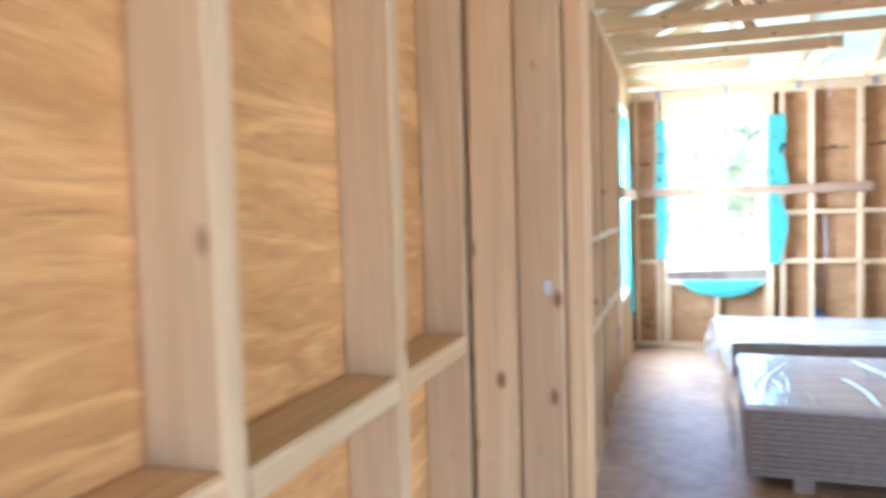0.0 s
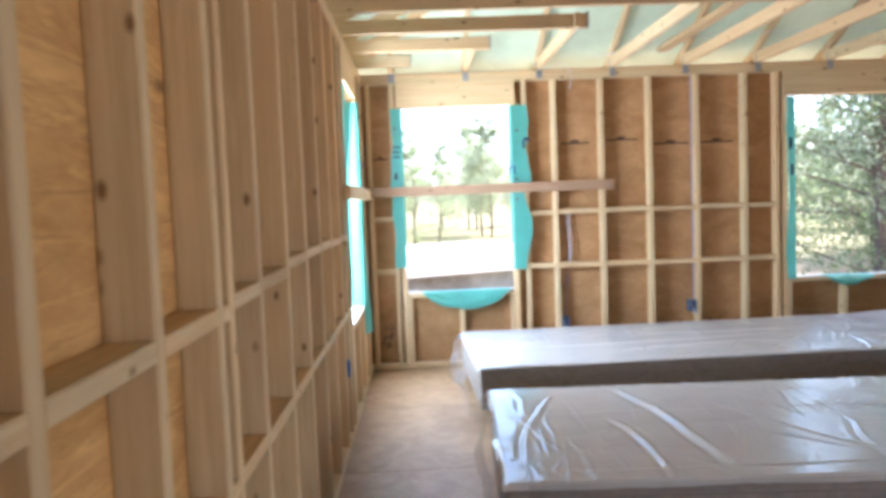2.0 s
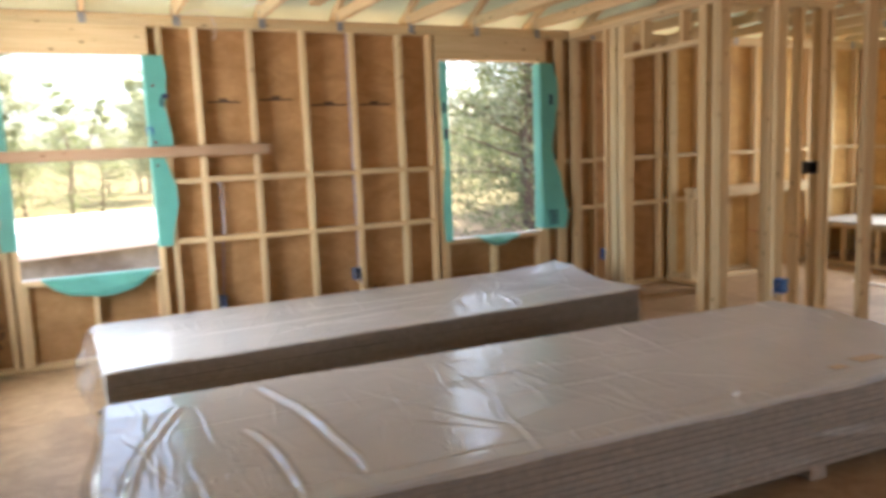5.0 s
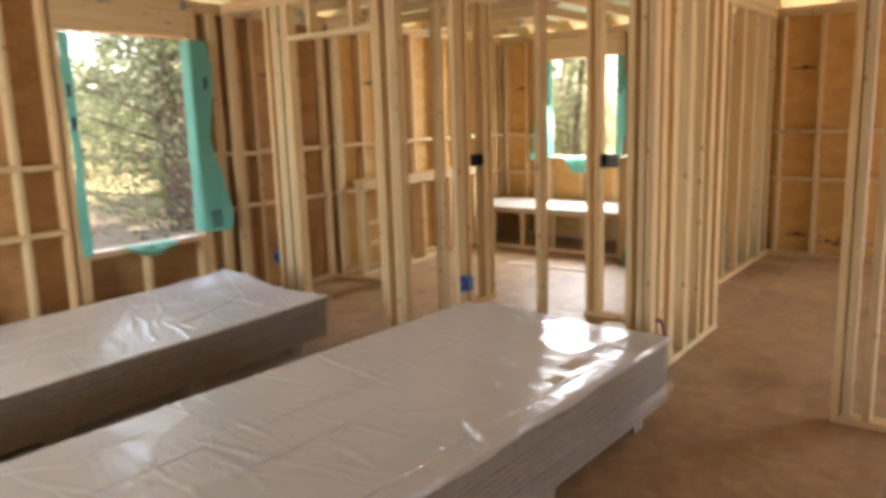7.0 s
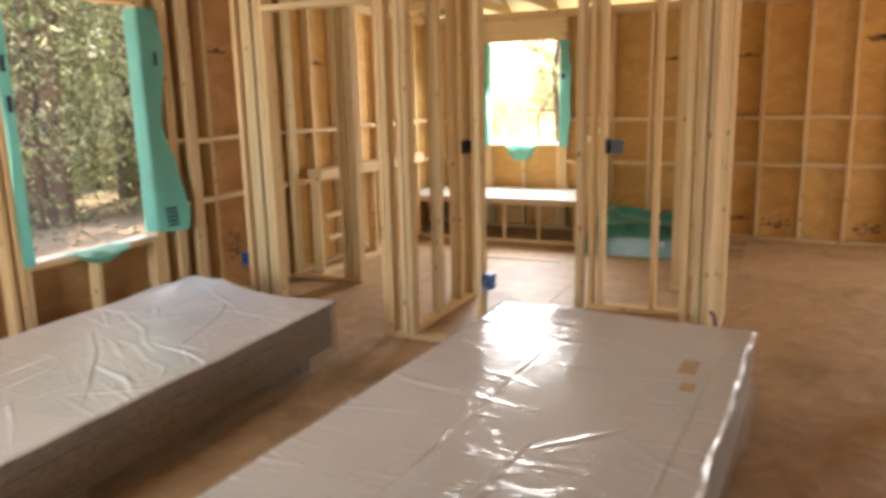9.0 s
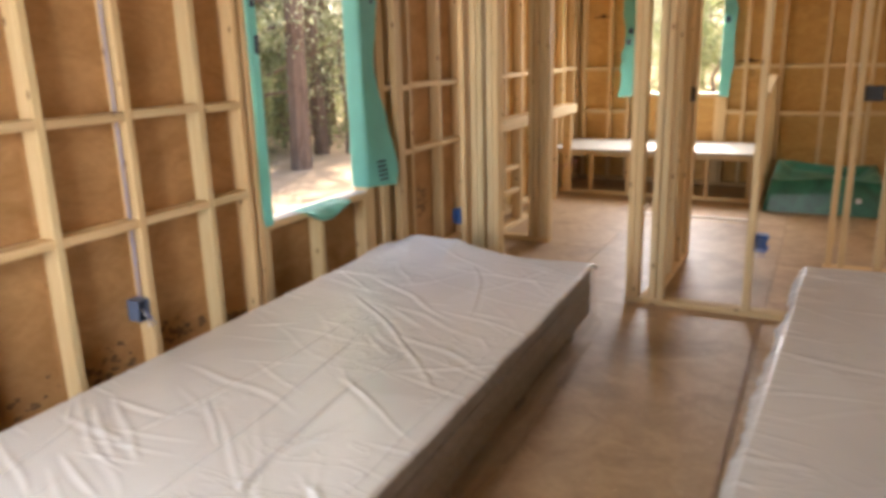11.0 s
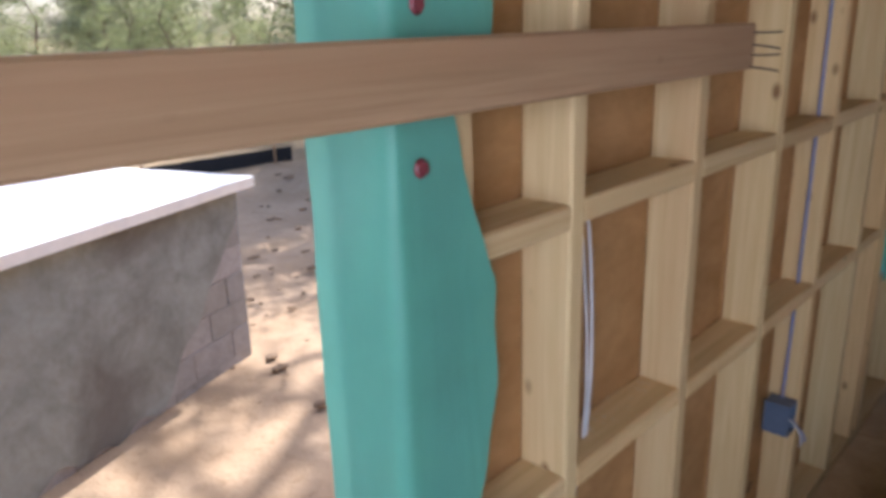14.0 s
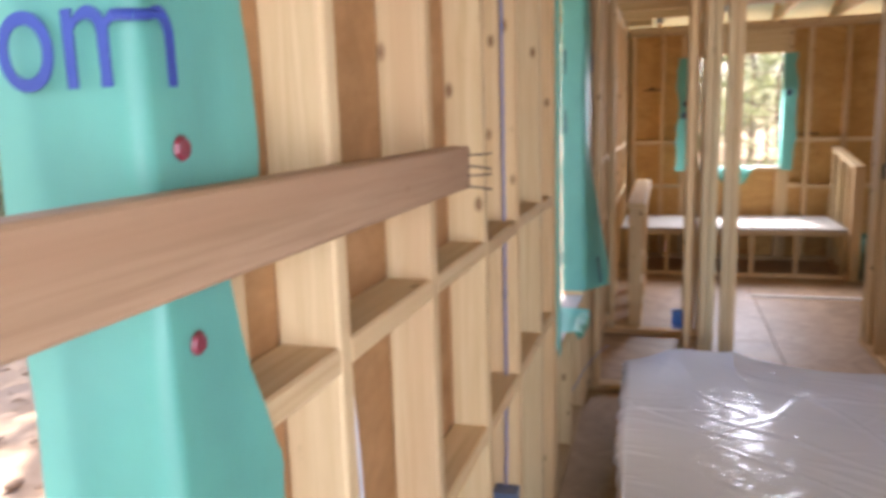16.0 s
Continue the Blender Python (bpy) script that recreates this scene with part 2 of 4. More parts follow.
def stick_mesh(w, d, length, material):
    """A sawn stick with eased edges, its length along z, about its middle."""
    key = (round(w, 4), round(d, 4), round(length, 3), material.name)
    if key not in STICKS:
        e = min(0.004, w * 0.12, d * 0.12)
        x, y, z = w / 2, d / 2, length / 2
        ring = [(x - e, -y), (x, -y + e), (x, y - e), (x - e, y), (-x + e, y), (-x, y - e), (-x, -y + e), (-x + e, -y)]
        verts = [(a, b, -z) for a, b in ring] + [(a, b, z) for a, b in ring]
        faces = [(i, (i + 1) % 8, (i + 1) % 8 + 8, i + 8) for i in range(8)]
        faces += [tuple(range(7, -1, -1)), tuple(range(8, 16))]
        me = bpy.data.meshes.new("stick")
        me.from_pydata(verts, [], faces)
        me.materials.append(material)
        STICKS[key] = me
    return STICKS[key]


AXIS = {2: Matrix.Identity(4),
        0: Matrix(((0, 0, 1, 0), (1, 0, 0, 0), (0, 1, 0, 0), (0, 0, 0, 1))),
        1: Matrix(((0, 1, 0, 0), (0, 0, 1, 0), (1, 0, 0, 0), (0, 0, 0, 1)))}


def stick(name, lo, hi, parent, material=None, label="", grain=None):
    """A stick between two corners, its grain along its longest side."""
    size = [b - a for a, b in zip(lo, hi)]
    ax = size.index(max(size)) if grain is None else grain
    dims = {2: (size[0], size[1], size[2]), 0: (size[1], size[2], size[0]), 1: (size[2], size[0], size[1])}[ax]
    mid = [(a + b) / 2 for a, b in zip(lo, hi)]
    return link(name, stick_mesh(*dims, material or PINE), None, parent, label, Matrix.Translation(mid) @ AXIS[ax])


def beam(name, p, q, w, d, parent, material=None, label=""):
    """A stick of section w by d from p to q."""
    p, q = Vector(p), Vector(q)
    m = Matrix.Translation((p + q) / 2) @ (q - p).to_track_quat("Z", "Y").to_matrix().to_4x4()
    return link(name, stick_mesh(w, d, (q - p).length, material or PINE), None, parent, label, m)


def panel(name, lo, hi, parent, material, label=""):
    bm = bmesh.new()
    bmesh.ops.create_cube(bm, size=1)
    size = [b - a for a, b in zip(lo, hi)]
    for v in bm.verts:
        v.co = [c * s for c, s in zip(v.co, size)]
    bmesh.ops.bevel(bm, geom=bm.edges[:], offset=0.0025, segments=1, affect="EDGES")
    return link(name, bm, material, parent, label, Matrix.Translation([(a + b) / 2 for a, b in zip(lo, hi)]))


def tube(name, points, radius, material, parent=None, label="", resolution=6):
    """A bent round cable or pipe through the points."""
    cu = bpy.data.curves.new(name, "CURVE")
    cu.dimensions, cu.bevel_depth, cu.bevel_resolution, cu.resolution_u = "3D", radius, 2, resolution
    sp = cu.splines.new("NURBS")
    sp.points.add(len(points) - 1)
    for pt, co in zip(sp.points, points):
        pt.co = (*co, 1)
    sp.use_endpoint_u, sp.order_u = True, min(4, len(points))
    cu.materials.append(material)
    ob = new(name, cu)
    WORLD[ob.name] = Matrix()
    if parent is not None:
        ob.parent = parent
        ob.matrix_parent_inverse = WORLD[parent.name].inverted()
    if label:
        ob["label"] = label
    return ob


def grid_mesh(nu, nv, place, material):
    """A sheet of nu by nv quads; place(i / nu, j / nv) gives each point."""
    verts = [place(i / nu, j / nv) for j in range(nv + 1) for i in range(nu + 1)]
    faces = [(j * (nu + 1) + i, j * (nu + 1) + i + 1, (j + 1) * (nu + 1) + i + 1, (j + 1) * (nu + 1) + i)
             for j in range(nv) for i in range(nu)]
    me = bpy.data.meshes.new("sheet")
    me.from_pydata([tuple(v) for v in verts], [], faces)
    me.materials.append(material)
    me.polygons.foreach_set("use_smooth", [True] * len(me.polygons))
    return me


# ---- framing ----
TOP, PLATE, S, D = 2.44, 0.038, 0.038, 0.089      # wall height, plate, stick thickness and depth
FX = {"x": 0, "y": 1}


def on_wall(axis, face, depth):
    """Corners in a wall that runs along axis; a: along, z: up; across: face to face + depth."""
    def corners(a0, a1, z0, z1, c0=0.0, c1=1.0):
        near, far = sorted((face + depth * c0, face + depth * c1))
        return ((a0, near, z0), (a1, far, z1)) if axis == "x" else ((near, a0, z0), (far, a1, z1))
    return corners


def framed_wall(name, label, axis, face, depth, start, end, studs, blocks=(), openings=(), sheath=None, gaps=()):
    """A stick-framed wall: plates, studs, blocking between them, headers and sills at openings (a0, a1, sill, head),
    and sheathing panels outside. gaps: doorways with no bottom plate."""
    at = (start, face, 0) if axis == "x" else (face, start, 0)
    wall = base(name, at, label, "wall", kind="structure")
    c = on_wall(axis, face, depth)
    runs, a = [], start
    for g0, g1 in sorted(gaps):
        runs.append((a, g0))
        a = g1
    runs.append((a, end))
    for a0, a1 in runs:
        if a1 - a0 > 0.02:
            stick("bottom_plate", *c(a0, a1, 0.0, PLATE), wall)
    stick("top_plate", *c(start, end, TOP - 2 * PLATE, TOP - PLATE - 0.001), wall)
    stick("top_plate", *c(start, end, TOP - PLATE, TOP), wall)
    z1 = TOP - 2 * PLATE - 0.001
    for s in studs:
        if not any(o0 + 0.01 < s + S / 2 < o1 - 0.01 for o0, o1, *_ in openings):
            jog = random.uniform(-0.002, 0.002)
            stick("stud", *c(s + jog, s + S + jog, PLATE, z1), wall)
    for o0, o1, sill, headz in openings:
        stick("header", *c(o0 - S, o1 + S, headz, z1, 0.0, 0.98), wall, grain=FX[axis])
        stick("rough_sill", *c(o0, o1, sill - PLATE, sill), wall)
        n = max(1, round((o1 - o0) / 0.42))
        for i in range(n + 1):
            s = o0 + (o1 - o0 - S) * i / n
            stick("cripple_stud", *c(s, s + S, PLATE, sill - PLATE - 0.001), wall)
        for s in (o0 - S, o1):
            stick("trimmer_stud", *c(s + 0.0005, s + S - 0.0005, PLATE, headz - 0.001), wall)
    marks = sorted(list(studs) + [o[0] - S for o in openings] + [o[1] for o in openings])
    for z, half, *reach in blocks:
        for i in range(len(marks) - 1):
            a0, a1 = marks[i] + S, marks[i + 1]
            mid = (a0 + a1) / 2
            if reach and not reach[0] < mid < reach[1]:
                continue
            if a1 - a0 < 0.06 or any(o0 - 0.02 < mid < o1 + 0.02 for o0, o1, *_ in openings):
                continue
            dz = random.uniform(-0.006, 0.006)
            stick("blocking", *c(a0 + 0.001, a1 - 0.001, z - half + dz, z + half + dz), wall, grain=FX[axis])
    if sheath:
        side = 1.0 if depth > 0 else -1.0
        out = on_wall(axis, face + depth + side * 0.0005, side * 0.012)
        cuts = sorted({start - 0.1 * (axis == 'y'), end + 0.1 * (axis == 'y'), *[v for o in openings for v in o[:2]]} | {start + 1.22 * i for i in range(1, int((end - start) / 1.22) + 1)})
        for a0, a1 in zip(cuts, cuts[1:]):
            if a1 - a0 < 0.01:
                continue
            hole = [o for o in openings if o[0] < (a0 + a1) / 2 < o[1]]
            spans = [(-0.25, hole[0][2]), (hole[0][3], TOP + 0.02)] if hole else [(-0.25, TOP + 0.02)]
            for s0, s1 in spans:
                # East of x 5.9 the north wall takes the tone with sunlight painted in.
                panel("sheathing_panel", *out(a0 + 0.0003, a1 - 0.0003, s0, s1), wall, PLY_SUNLIT if name == 'wall_north' and a0 > 5.9 else sheath)
    return wall


NY, WX, EX, SY = 7.0, 0.18, 9.2, -2.2
WIN = (0.632, 2.166)
north_studs = [0.20, 0.40, 1.50, 1.745, 2.14, 2.545, 2.94, 3.35, 3.62, 4.755, 4.90, 4.945, 5.10, 5.30, 5.75, 6.12, 6.26, 6.62, 7.03, 7.43, 7.84, 8.25, 8.65, 9.05, 9.20]
wall_north = framed_wall("wall_north", "bare pine stud wall sheathed in brown plywood, two window openings", "x", NY, D, WX - D, EX + D, north_studs,
                         ((1.262, S / 2), (0.815, S / 2)), ((0.497, 1.400, *WIN), (3.72, 4.715, *WIN)), PLY)
west_studs = [-2.16, -1.75, -1.35, -0.95, -0.58, -0.18, 0.22, 0.66, 1.03, 1.10, 1.71, 2.11, 2.485, 2.585, 2.90, 3.32, 3.73, 4.13, 4.54, 4.94, 5.21, 5.36, 6.44, 6.62, 6.86, 6.905]
# The opening at y -1.7 is unseen, added only to let fill light in.
wall_west = framed_wall("wall_west", "long bare pine stud wall with rows of blocking and plywood behind", "y", WX, -D, SY, NY - 0.002, west_studs,
                        ((1.15, S / 2, 1.12, 2.6), (1.175, S / 2, 2.6, 3.5), (1.20, S / 2, 3.5, 9), (0.745, S / 2, 1.12, 9), (1.11, S / 2, -3, 1.06), (0.66, S / 2, -3, 1.06)), ((-1.7, -0.62, 0.06, 2.1), (5.46, 6.36, *WIN)), PLY_W)
east_studs = [-2.1, -1.8, 0.64, 0.92, 1.32, 1.73, 2.13, 2.54, 2.94, 3.35, 3.70, 4.05, 4.45, 4.86, 5.20, 5.38, 6.41, 6.62, 6.92]
# The opening at y -1.7 to 0.6 is invented, out of view, for fill light.
wall_east = framed_wall("wall_east", "stud wall with plywood toned pale orange as if sunlit and one window opening", "y", EX, D, SY, NY - 0.002, east_studs,
                        ((1.25, S / 2), (0.78, S / 2)), ((-1.7, 0.6, 0.06, 2.1), (5.46, 6.33, 0.98, 2.13)), PLY_SUNLIT)
# Both openings here are invented and unseen, made to admit fill light.
wall_south = framed_wall("wall_south", "bare stud wall with plywood behind", "x", SY, -D, WX - D, EX + D,
                         [0.2 + 0.406 * i for i in range(13)] + [8.65, 9.0], (), ((0.8, 2.0, 0.06, 2.1), (5.6, 8.6, 0.06, 2.1)), PLY)

BX = 5.03
wall_b = framed_wall("partition_1", "open pine stud partition with a doorway", "y", BX, D, 3.42, 6.99,
                     [3.42, 3.465, 3.53, 4.105, 4.715, 5.19, 5.232, 5.33, 5.37, 6.225, 6.265, 6.33, 6.37, 6.45, 6.94],
                     gaps=((5.409, 6.224),))
c = on_wall("y", BX, D)
stick("header", *c(5.40, 6.25, 2.10, 2.138, -0.02, 1.0), wall_b)
for a in (5.56, 5.98):
    stick("cripple_stud", *c(a, a + S, 2.139, TOP - 2 * PLATE - 0.001), wall_b)
wall_a = framed_wall("partition_2", "short open stud partition ending in a doubled post", "x", 5.235, D, BX + D + 0.001, 6.27,
                     [5.58, 5.90, 6.12, 6.162, 6.225])
wall_d = framed_wall("partition_3", "open stud partition beside a doorway", "y", 6.13, D, 3.52, 4.36, [3.56, 3.87, 4.235, 4.31])
wall_e = framed_wall("partition_4", "open stud partition along a hallway", "x", 3.42, D, BX + D + 0.001, 6.30,
                     [5.16, 5.20, 5.33, 5.37, 5.60, 5.64, 5.85, 6.02, 6.06, 6.20, 6.245])
wall_e2 = framed_wall("partition_9", "open stud partition set back along a hallway", "x", 3.78, D, 6.86, EX - 0.001, [6.86, 6.90, 7.20, 7.40, 7.65, 8.05, 8.45, 8.86, 9.10])
wall_f = framed_wall("partition_5", "stub of an open stud partition on the outer wall", "y", 6.2, D, 6.30, 6.999, [6.30, 6.34, 6.385, 6.43, 6.94])
wall_g = framed_wall("partition_6", "open stud partition with a doubled end post", "y", 4.985, D, SY + 0.001, 2.495,
                     [-2.0, -1.5, -1.1, -0.7, -0.3, 0.1, 0.5, 0.9, 1.3, 1.52, 1.92, 2.322, 2.412, 2.455])
wall_h = framed_wall("partition_7", "stub of doubled studs at a doorway", "x", 1.03, D, WX + 0.001, 0.415, [])
for x0 in (WX + 0.012, WX + 0.103):
    stick("stud", (x0, 1.03, PLATE), (x0 + D - 0.002, 1.03 + S, TOP - 2 * PLATE - 0.002), wall_h)
stick("stud", (0.375, 1.035, PLATE), (0.413, 1.118, TOP - 2 * PLATE - 0.002), wall_h)
panel("label", (0.333, 1.026, 1.203), (0.347, 1.029, 1.228), wall_h, WHITE_CABLE, "small white paper label")

# ---- floor, ceiling, roof ----
GROUND = -0.8
floor = base("floor", (WX, SY, 0), "dusty strand-board subfloor with dark stains and sawdust", "floor", kind="structure")
floor_rows = [SY - 0.08, -1.46, -0.24, 0.98, 2.20, 3.42, 4.64, 5.86, NY + D]
for j, (y0, y1) in enumerate(zip(floor_rows, floor_rows[1:])):
    x = WX - D - (1.22 if j % 2 else 0.0)
    while x < EX + D:
        x0, x1 = max(x, WX - D), min(x + 2.44, EX + D)
        if x1 - x0 > 0.02:
            panel("floor_panel", (x0 + 0.0015, y0 + 0.0015, -0.022), (x1 - 0.0015, y1 - 0.0015, 0.0), floor, SUBFLOOR)
        x += 2.44
panel("floor_rim", (WX - D + 0.01, SY - D + 0.01, GROUND - 0.2), (EX + D - 0.01, NY + D - 0.01, -0.024), floor, PLY)
panel("chalk_line", (2.6, 4.652, 0.0005), (4.95, 4.657, 0.002), floor, CHALK, "faint purple chalk line")

ceiling = base("ceiling", (WX, SY, TOP), "open roof trusses of pale pine with no ceiling boards", "ceiling", kind="structure")
PITCH = 0.5
HEEL = TOP + 0.10


def truss_west_east(y):
    """One hip truss across the house: chord, rafters, webs."""
    top = min(2.6, (NY + 0.45 - y) * PITCH)
    stick("truss_chord", (WX - D, y - S / 2, TOP + 0.001), (EX + D, y + S / 2, TOP + 0.09), ceiling)
    run = top / PITCH
    for x, way in ((WX - D, 1), (EX + D, -1)):
        beam("rafter", (x - way * 0.5, y, HEEL - 0.25), (x + way * (run - 0.5), y, HEEL + top - 0.5), S, D, ceiling)
    if top > 0.8:
        stick("truss_top_chord", (WX - D + run - 0.5, y - S / 2, HEEL + top - 0.54), (EX + D - run + 0.5, y + S / 2, HEEL + top - 0.45), ceiling)
    n = 6
    for i in range(n):
        x0 = WX + 0.9 + i * 1.35
        zt = HEEL + min(top - 0.5, (x0 - WX) * PITCH, (EX - x0) * PITCH) - 0.02
        if zt > TOP + 0.25:
            beam("truss_web", (x0, y, TOP + 0.08), (x0 + (0.45 if i % 2 else -0.25), y, zt), S, 0.064, ceiling)


for i in range(12):
    truss_west_east(5.03 - 0.61 * i)
for i, x in enumerate([0.43 + 0.61 * i for i in range(15)]):
    inner = max(5.06, NY - (x - WX) - 0.02) if x < 2.2 else (5.06 if x < 7.3 else max(5.06, NY - (EX - x) - 0.02))
    stick("jack_chord", (x - S / 2, inner, TOP + 0.001), (x + S / 2, NY + D, TOP + 0.09), ceiling)
    beam("jack_rafter", (x, NY + 0.5, HEEL - 0.21), (x, inner, HEEL + (NY - inner) * PITCH + 0.04), S, D, ceiling)
    clip = panel("truss_clip", (x - S / 2 - 0.006, NY - 0.004, TOP - 0.07), (x + S / 2 + 0.006, NY - 0.001, TOP + 0.07), ceiling, STEEL)
for side, x in ((1, WX), (-1, EX)):
    for k in range(3):
        y = NY - 0.32 - 0.56 * k
        x1 = x + side * (NY - y + 0.1)
        stick("jack_chord", (min(x - side * D, x1), y - S / 2, TOP + 0.001), (max(x - side * D, x1), y + S / 2, TOP + 0.09), ceiling)
        beam("jack_rafter", (x - side * 0.5, y, HEEL - 0.21), (x1, y, HEEL + (NY - y + 0.1) * PITCH), S, D, ceiling)
        panel("truss_clip", (x1 - 0.004, y - 0.03, TOP), (x1 + 0.004, y + 0.03, TOP + 0.1), ceiling, STEEL)
    beam("hip_rafter", (x - side * 0.5, NY + 0.5, HEEL - 0.2), (x + side * 4.4, NY - 4.4, HEEL + 2.24), S, 0.14, ceiling)
for x, y0, y1 in ((2.6, 5.2, 6.9), (4.4, 4.6, 6.9)):
    stick("truss_brace", (x, y0, TOP + 0.095), (x + D, y1, TOP + 0.132), ceiling)
stick("truss_brace", (0.4, 5.02, HEEL + 0.62), (8.9, 5.06, HEEL + 0.71), ceiling)

roof = base("roof", (WX, SY, HEEL), "hip roof deck with a pale green band at the eaves standing in for daylight", "roof", kind="structure")


def roof_slope(material, d0, d1, lift, name, thick):
    """The three slopes between two distances in from the eaves, joined at the hips."""
    o = 0.55
    def z(dist):
        return HEEL + 0.06 + lift + (dist - o) * PITCH
    bm = bmesh.new()
    half = (EX - WX) / 2 + o
    d1 = min(d1, half)
    x0, x1, yn, ys = WX - o, EX + o, NY + o, SY - 0.3
    quads = [((x0 + d0, yn - d0, z(d0)), (x1 - d0, yn - d0, z(d0)), (x1 - d1, yn - d1, z(d1)), (x0 + d1, yn - d1, z(d1))),
             ((x0 + d0, ys, z(d0)), (x0 + d0, yn - d0, z(d0)), (x0 + d1, yn - d1, z(d1)), (x0 + d1, ys, z(d1))),
             ((x1 - d0, yn - d0, z(d0)), (x1 - d0, ys, z(d0)), (x1 - d1, ys, z(d1)), (x1 - d1, yn - d1, z(d1)))]
    for q in quads:
        bm.faces.new([bm.verts.new(p) for p in q])
    bmesh.ops.remove_doubles(bm, verts=bm.verts[:], dist=0.001)
    if thick:
        bmesh.ops.solidify(bm, geom=bm.faces[:], thickness=thick)
    return link(name, bm, material, roof)


# The lowest 1.3 m is the bright band that imitates daylight at the eaves.
roof_slope(EAVE_BAND, 0.0, 1.3, 0.0, "roof_underlay", 0)
roof_slope(DECK_OSB, 1.3, 9.0, 0.0, "roof_deck", 0.012)
panel("gable_panel", (WX - D, SY - D - 0.03, TOP + 0.025), (EX + D, SY - D - 0.015, HEEL + 2.5), roof, PLY)


# ---- window openings: house wrap folded in, sills ----
def wrap_edge(name, window, place, nu=10, nv=40, label=""):
    return link(name, grid_mesh(nu, nv, place, WRAP), None, window, label)


def jamb_flap(window, axis, sign, edge, face, depth, z0, z1, width, ragged, seed, tail=0.0, label="", waist=0.0):
    """Wrap over a jamb and on to the room side of the stud. sign: +1 when the stud lies beyond the edge."""
    def place(u, v):
        z = z0 + (z1 - z0) * v
        wob = noise.noise((seed, v * 3.1, 0)) * ragged + noise.noise((seed, v * 9, 3)) * ragged * 0.35
        wob -= waist * (max(0.0, v - 0.62) ** 0.8 + 0.9 * max(0.0, 0.42 - v))
        run = u / 0.4 * depth if u <= 0.4 else depth + 0.0005 + (u - 0.4) / 0.6 * (width + wob)
        if run < depth:
            along, across = edge - sign * (0.004 + 0.004 * noise.noise((seed, v * 6, u * 4))), face + (depth - run) * SIDE[window.name]
        else:
            over = run - depth
            puff = 0.009 + 0.05 * max(0, over) * max(0.05, 0.6 + noise.noise((seed + 9, v * 4, over * 9))) + tail * (1 - v) ** 3 * over
            along, across = edge + sign * over, face - puff * SIDE[window.name]
        return (along, across, z) if axis == "x" else (across, along, z)
    return wrap_edge("wrap_flap", window, place, 20, 48, label)


def sill_flap(window, axis, a0, a1, face, z, drop, seed, lean=0.02):
    """The half-round tongue of wrap that hangs below a sill."""
    side = SIDE[window.name]
    def place(u, v):
        a = a0 + (a1 - a0) * u
        hang = drop * (1 - abs(2 * u - 1) ** 2.6) + 0.02 * noise.noise((seed, u * 5, 0))
        if v < 0.3:
            along, across, zz = a, face + side * D * (1 - v / 0.3), z + 0.006
        else:
            t = (v - 0.3) / 0.7
            along, across, zz = a, face - side * (0.012 + lean * math.sin(t * 2.6) + 0.012 * noise.noise((seed, u * 6, t * 3))), z + 0.006 - hang * t
        return (along, across, zz) if axis == "x" else (across, along, zz)
    return wrap_edge("wrap_flap", window, place, 30, 16, "half-round tongue of wrap below the sill")


SIDE = {"window_1": 1, "window_2": 1, "window_3": -1, "window_4": 1}
window_1 = base("window_1", (0.96, NY, WIN[0]), "unglazed window opening edged with teal house wrap", "window", kind="structure")
window_2 = base("window_2", (4.22, NY, WIN[0]), "unglazed window opening with a loose teal wrap flap", "window", kind="structure")
window_3 = base("window_3", (WX, 5.9, WIN[0]), "unglazed window opening with teal wrap at its jamb", "window", kind="structure")
window_4 = base("window_4", (EX, 5.9, 0.98), "small unglazed window opening with green wrap flaps", "window", kind="structure")
for w, axis, (a0, a1), face, (z0, z1) in ((window_1, "x", (0.497, 1.400), NY, WIN), (window_2, "x", (3.72, 4.715), NY, WIN),
                                          (window_3, "y", (5.46, 6.36), WX, WIN), (window_4, "y", (5.46, 6.33), EX, (0.98, 2.13))):
    side = SIDE[w.name]
    cc = on_wall(axis, face, D * side)
    stick("window_sill", *cc(a0 + 0.002, a1 - 0.002, z0 + 0.001, z0 + 0.004, 0.02, 1.25), w, DECK_BOARD, "pale sill board")
jamb_flap(window_1, "x", 1, 1.400, NY, D + 0.045, 0.80, 1.49, 0.155, 0.016, 3.3, 0.15, "teal wrap flap with a wavy edge", 0.19)
flap_1 = jamb_flap(window_1, "x", 1, 1.400, NY, D + 0.045, 1.44, 2.16, 0.14, 0.03, 5.1)
flap_2 = jamb_flap(window_1, "x", -1, 0.497, NY, D + 0.02, 0.85, 2.16, 0.09, 0.05, 7.7)
sill_flap(window_1, "x", 0.62, 1.36, NY, WIN[0], 0.15, 2.2)
flap_3 = jamb_flap(window_2, "x", 1, 4.715, NY, D + 0.02, 0.66, 2.15, 0.16, 0.07, 11.3, 0.6, "wide loose teal wrap flap printed with black bars")
jamb_flap(window_2, "x", -1, 3.785, NY, D + 0.02, 0.62, 2.15, 0.07, 0.03, 13.1)
sill_flap(window_2, "x", 4.02, 4.44, NY, WIN[0], 0.075, 4.4, 0.05)
flap_4 = jamb_flap(window_3, "y", 1, 6.36, WX, D + 0.02, 0.42, 2.14, 0.12, 0.08, 17.9, 0.3)
jamb_flap(window_3, "y", -1, 5.46, WX, D + 0.02, 0.8, 2.14, 0.07, 0.04, 18.9)
flap_5 = jamb_flap(window_4, "y", 1, 6.33, EX, D + 0.02, 0.95, 2.12, 0.16, 0.08, 21.9, 0.7)
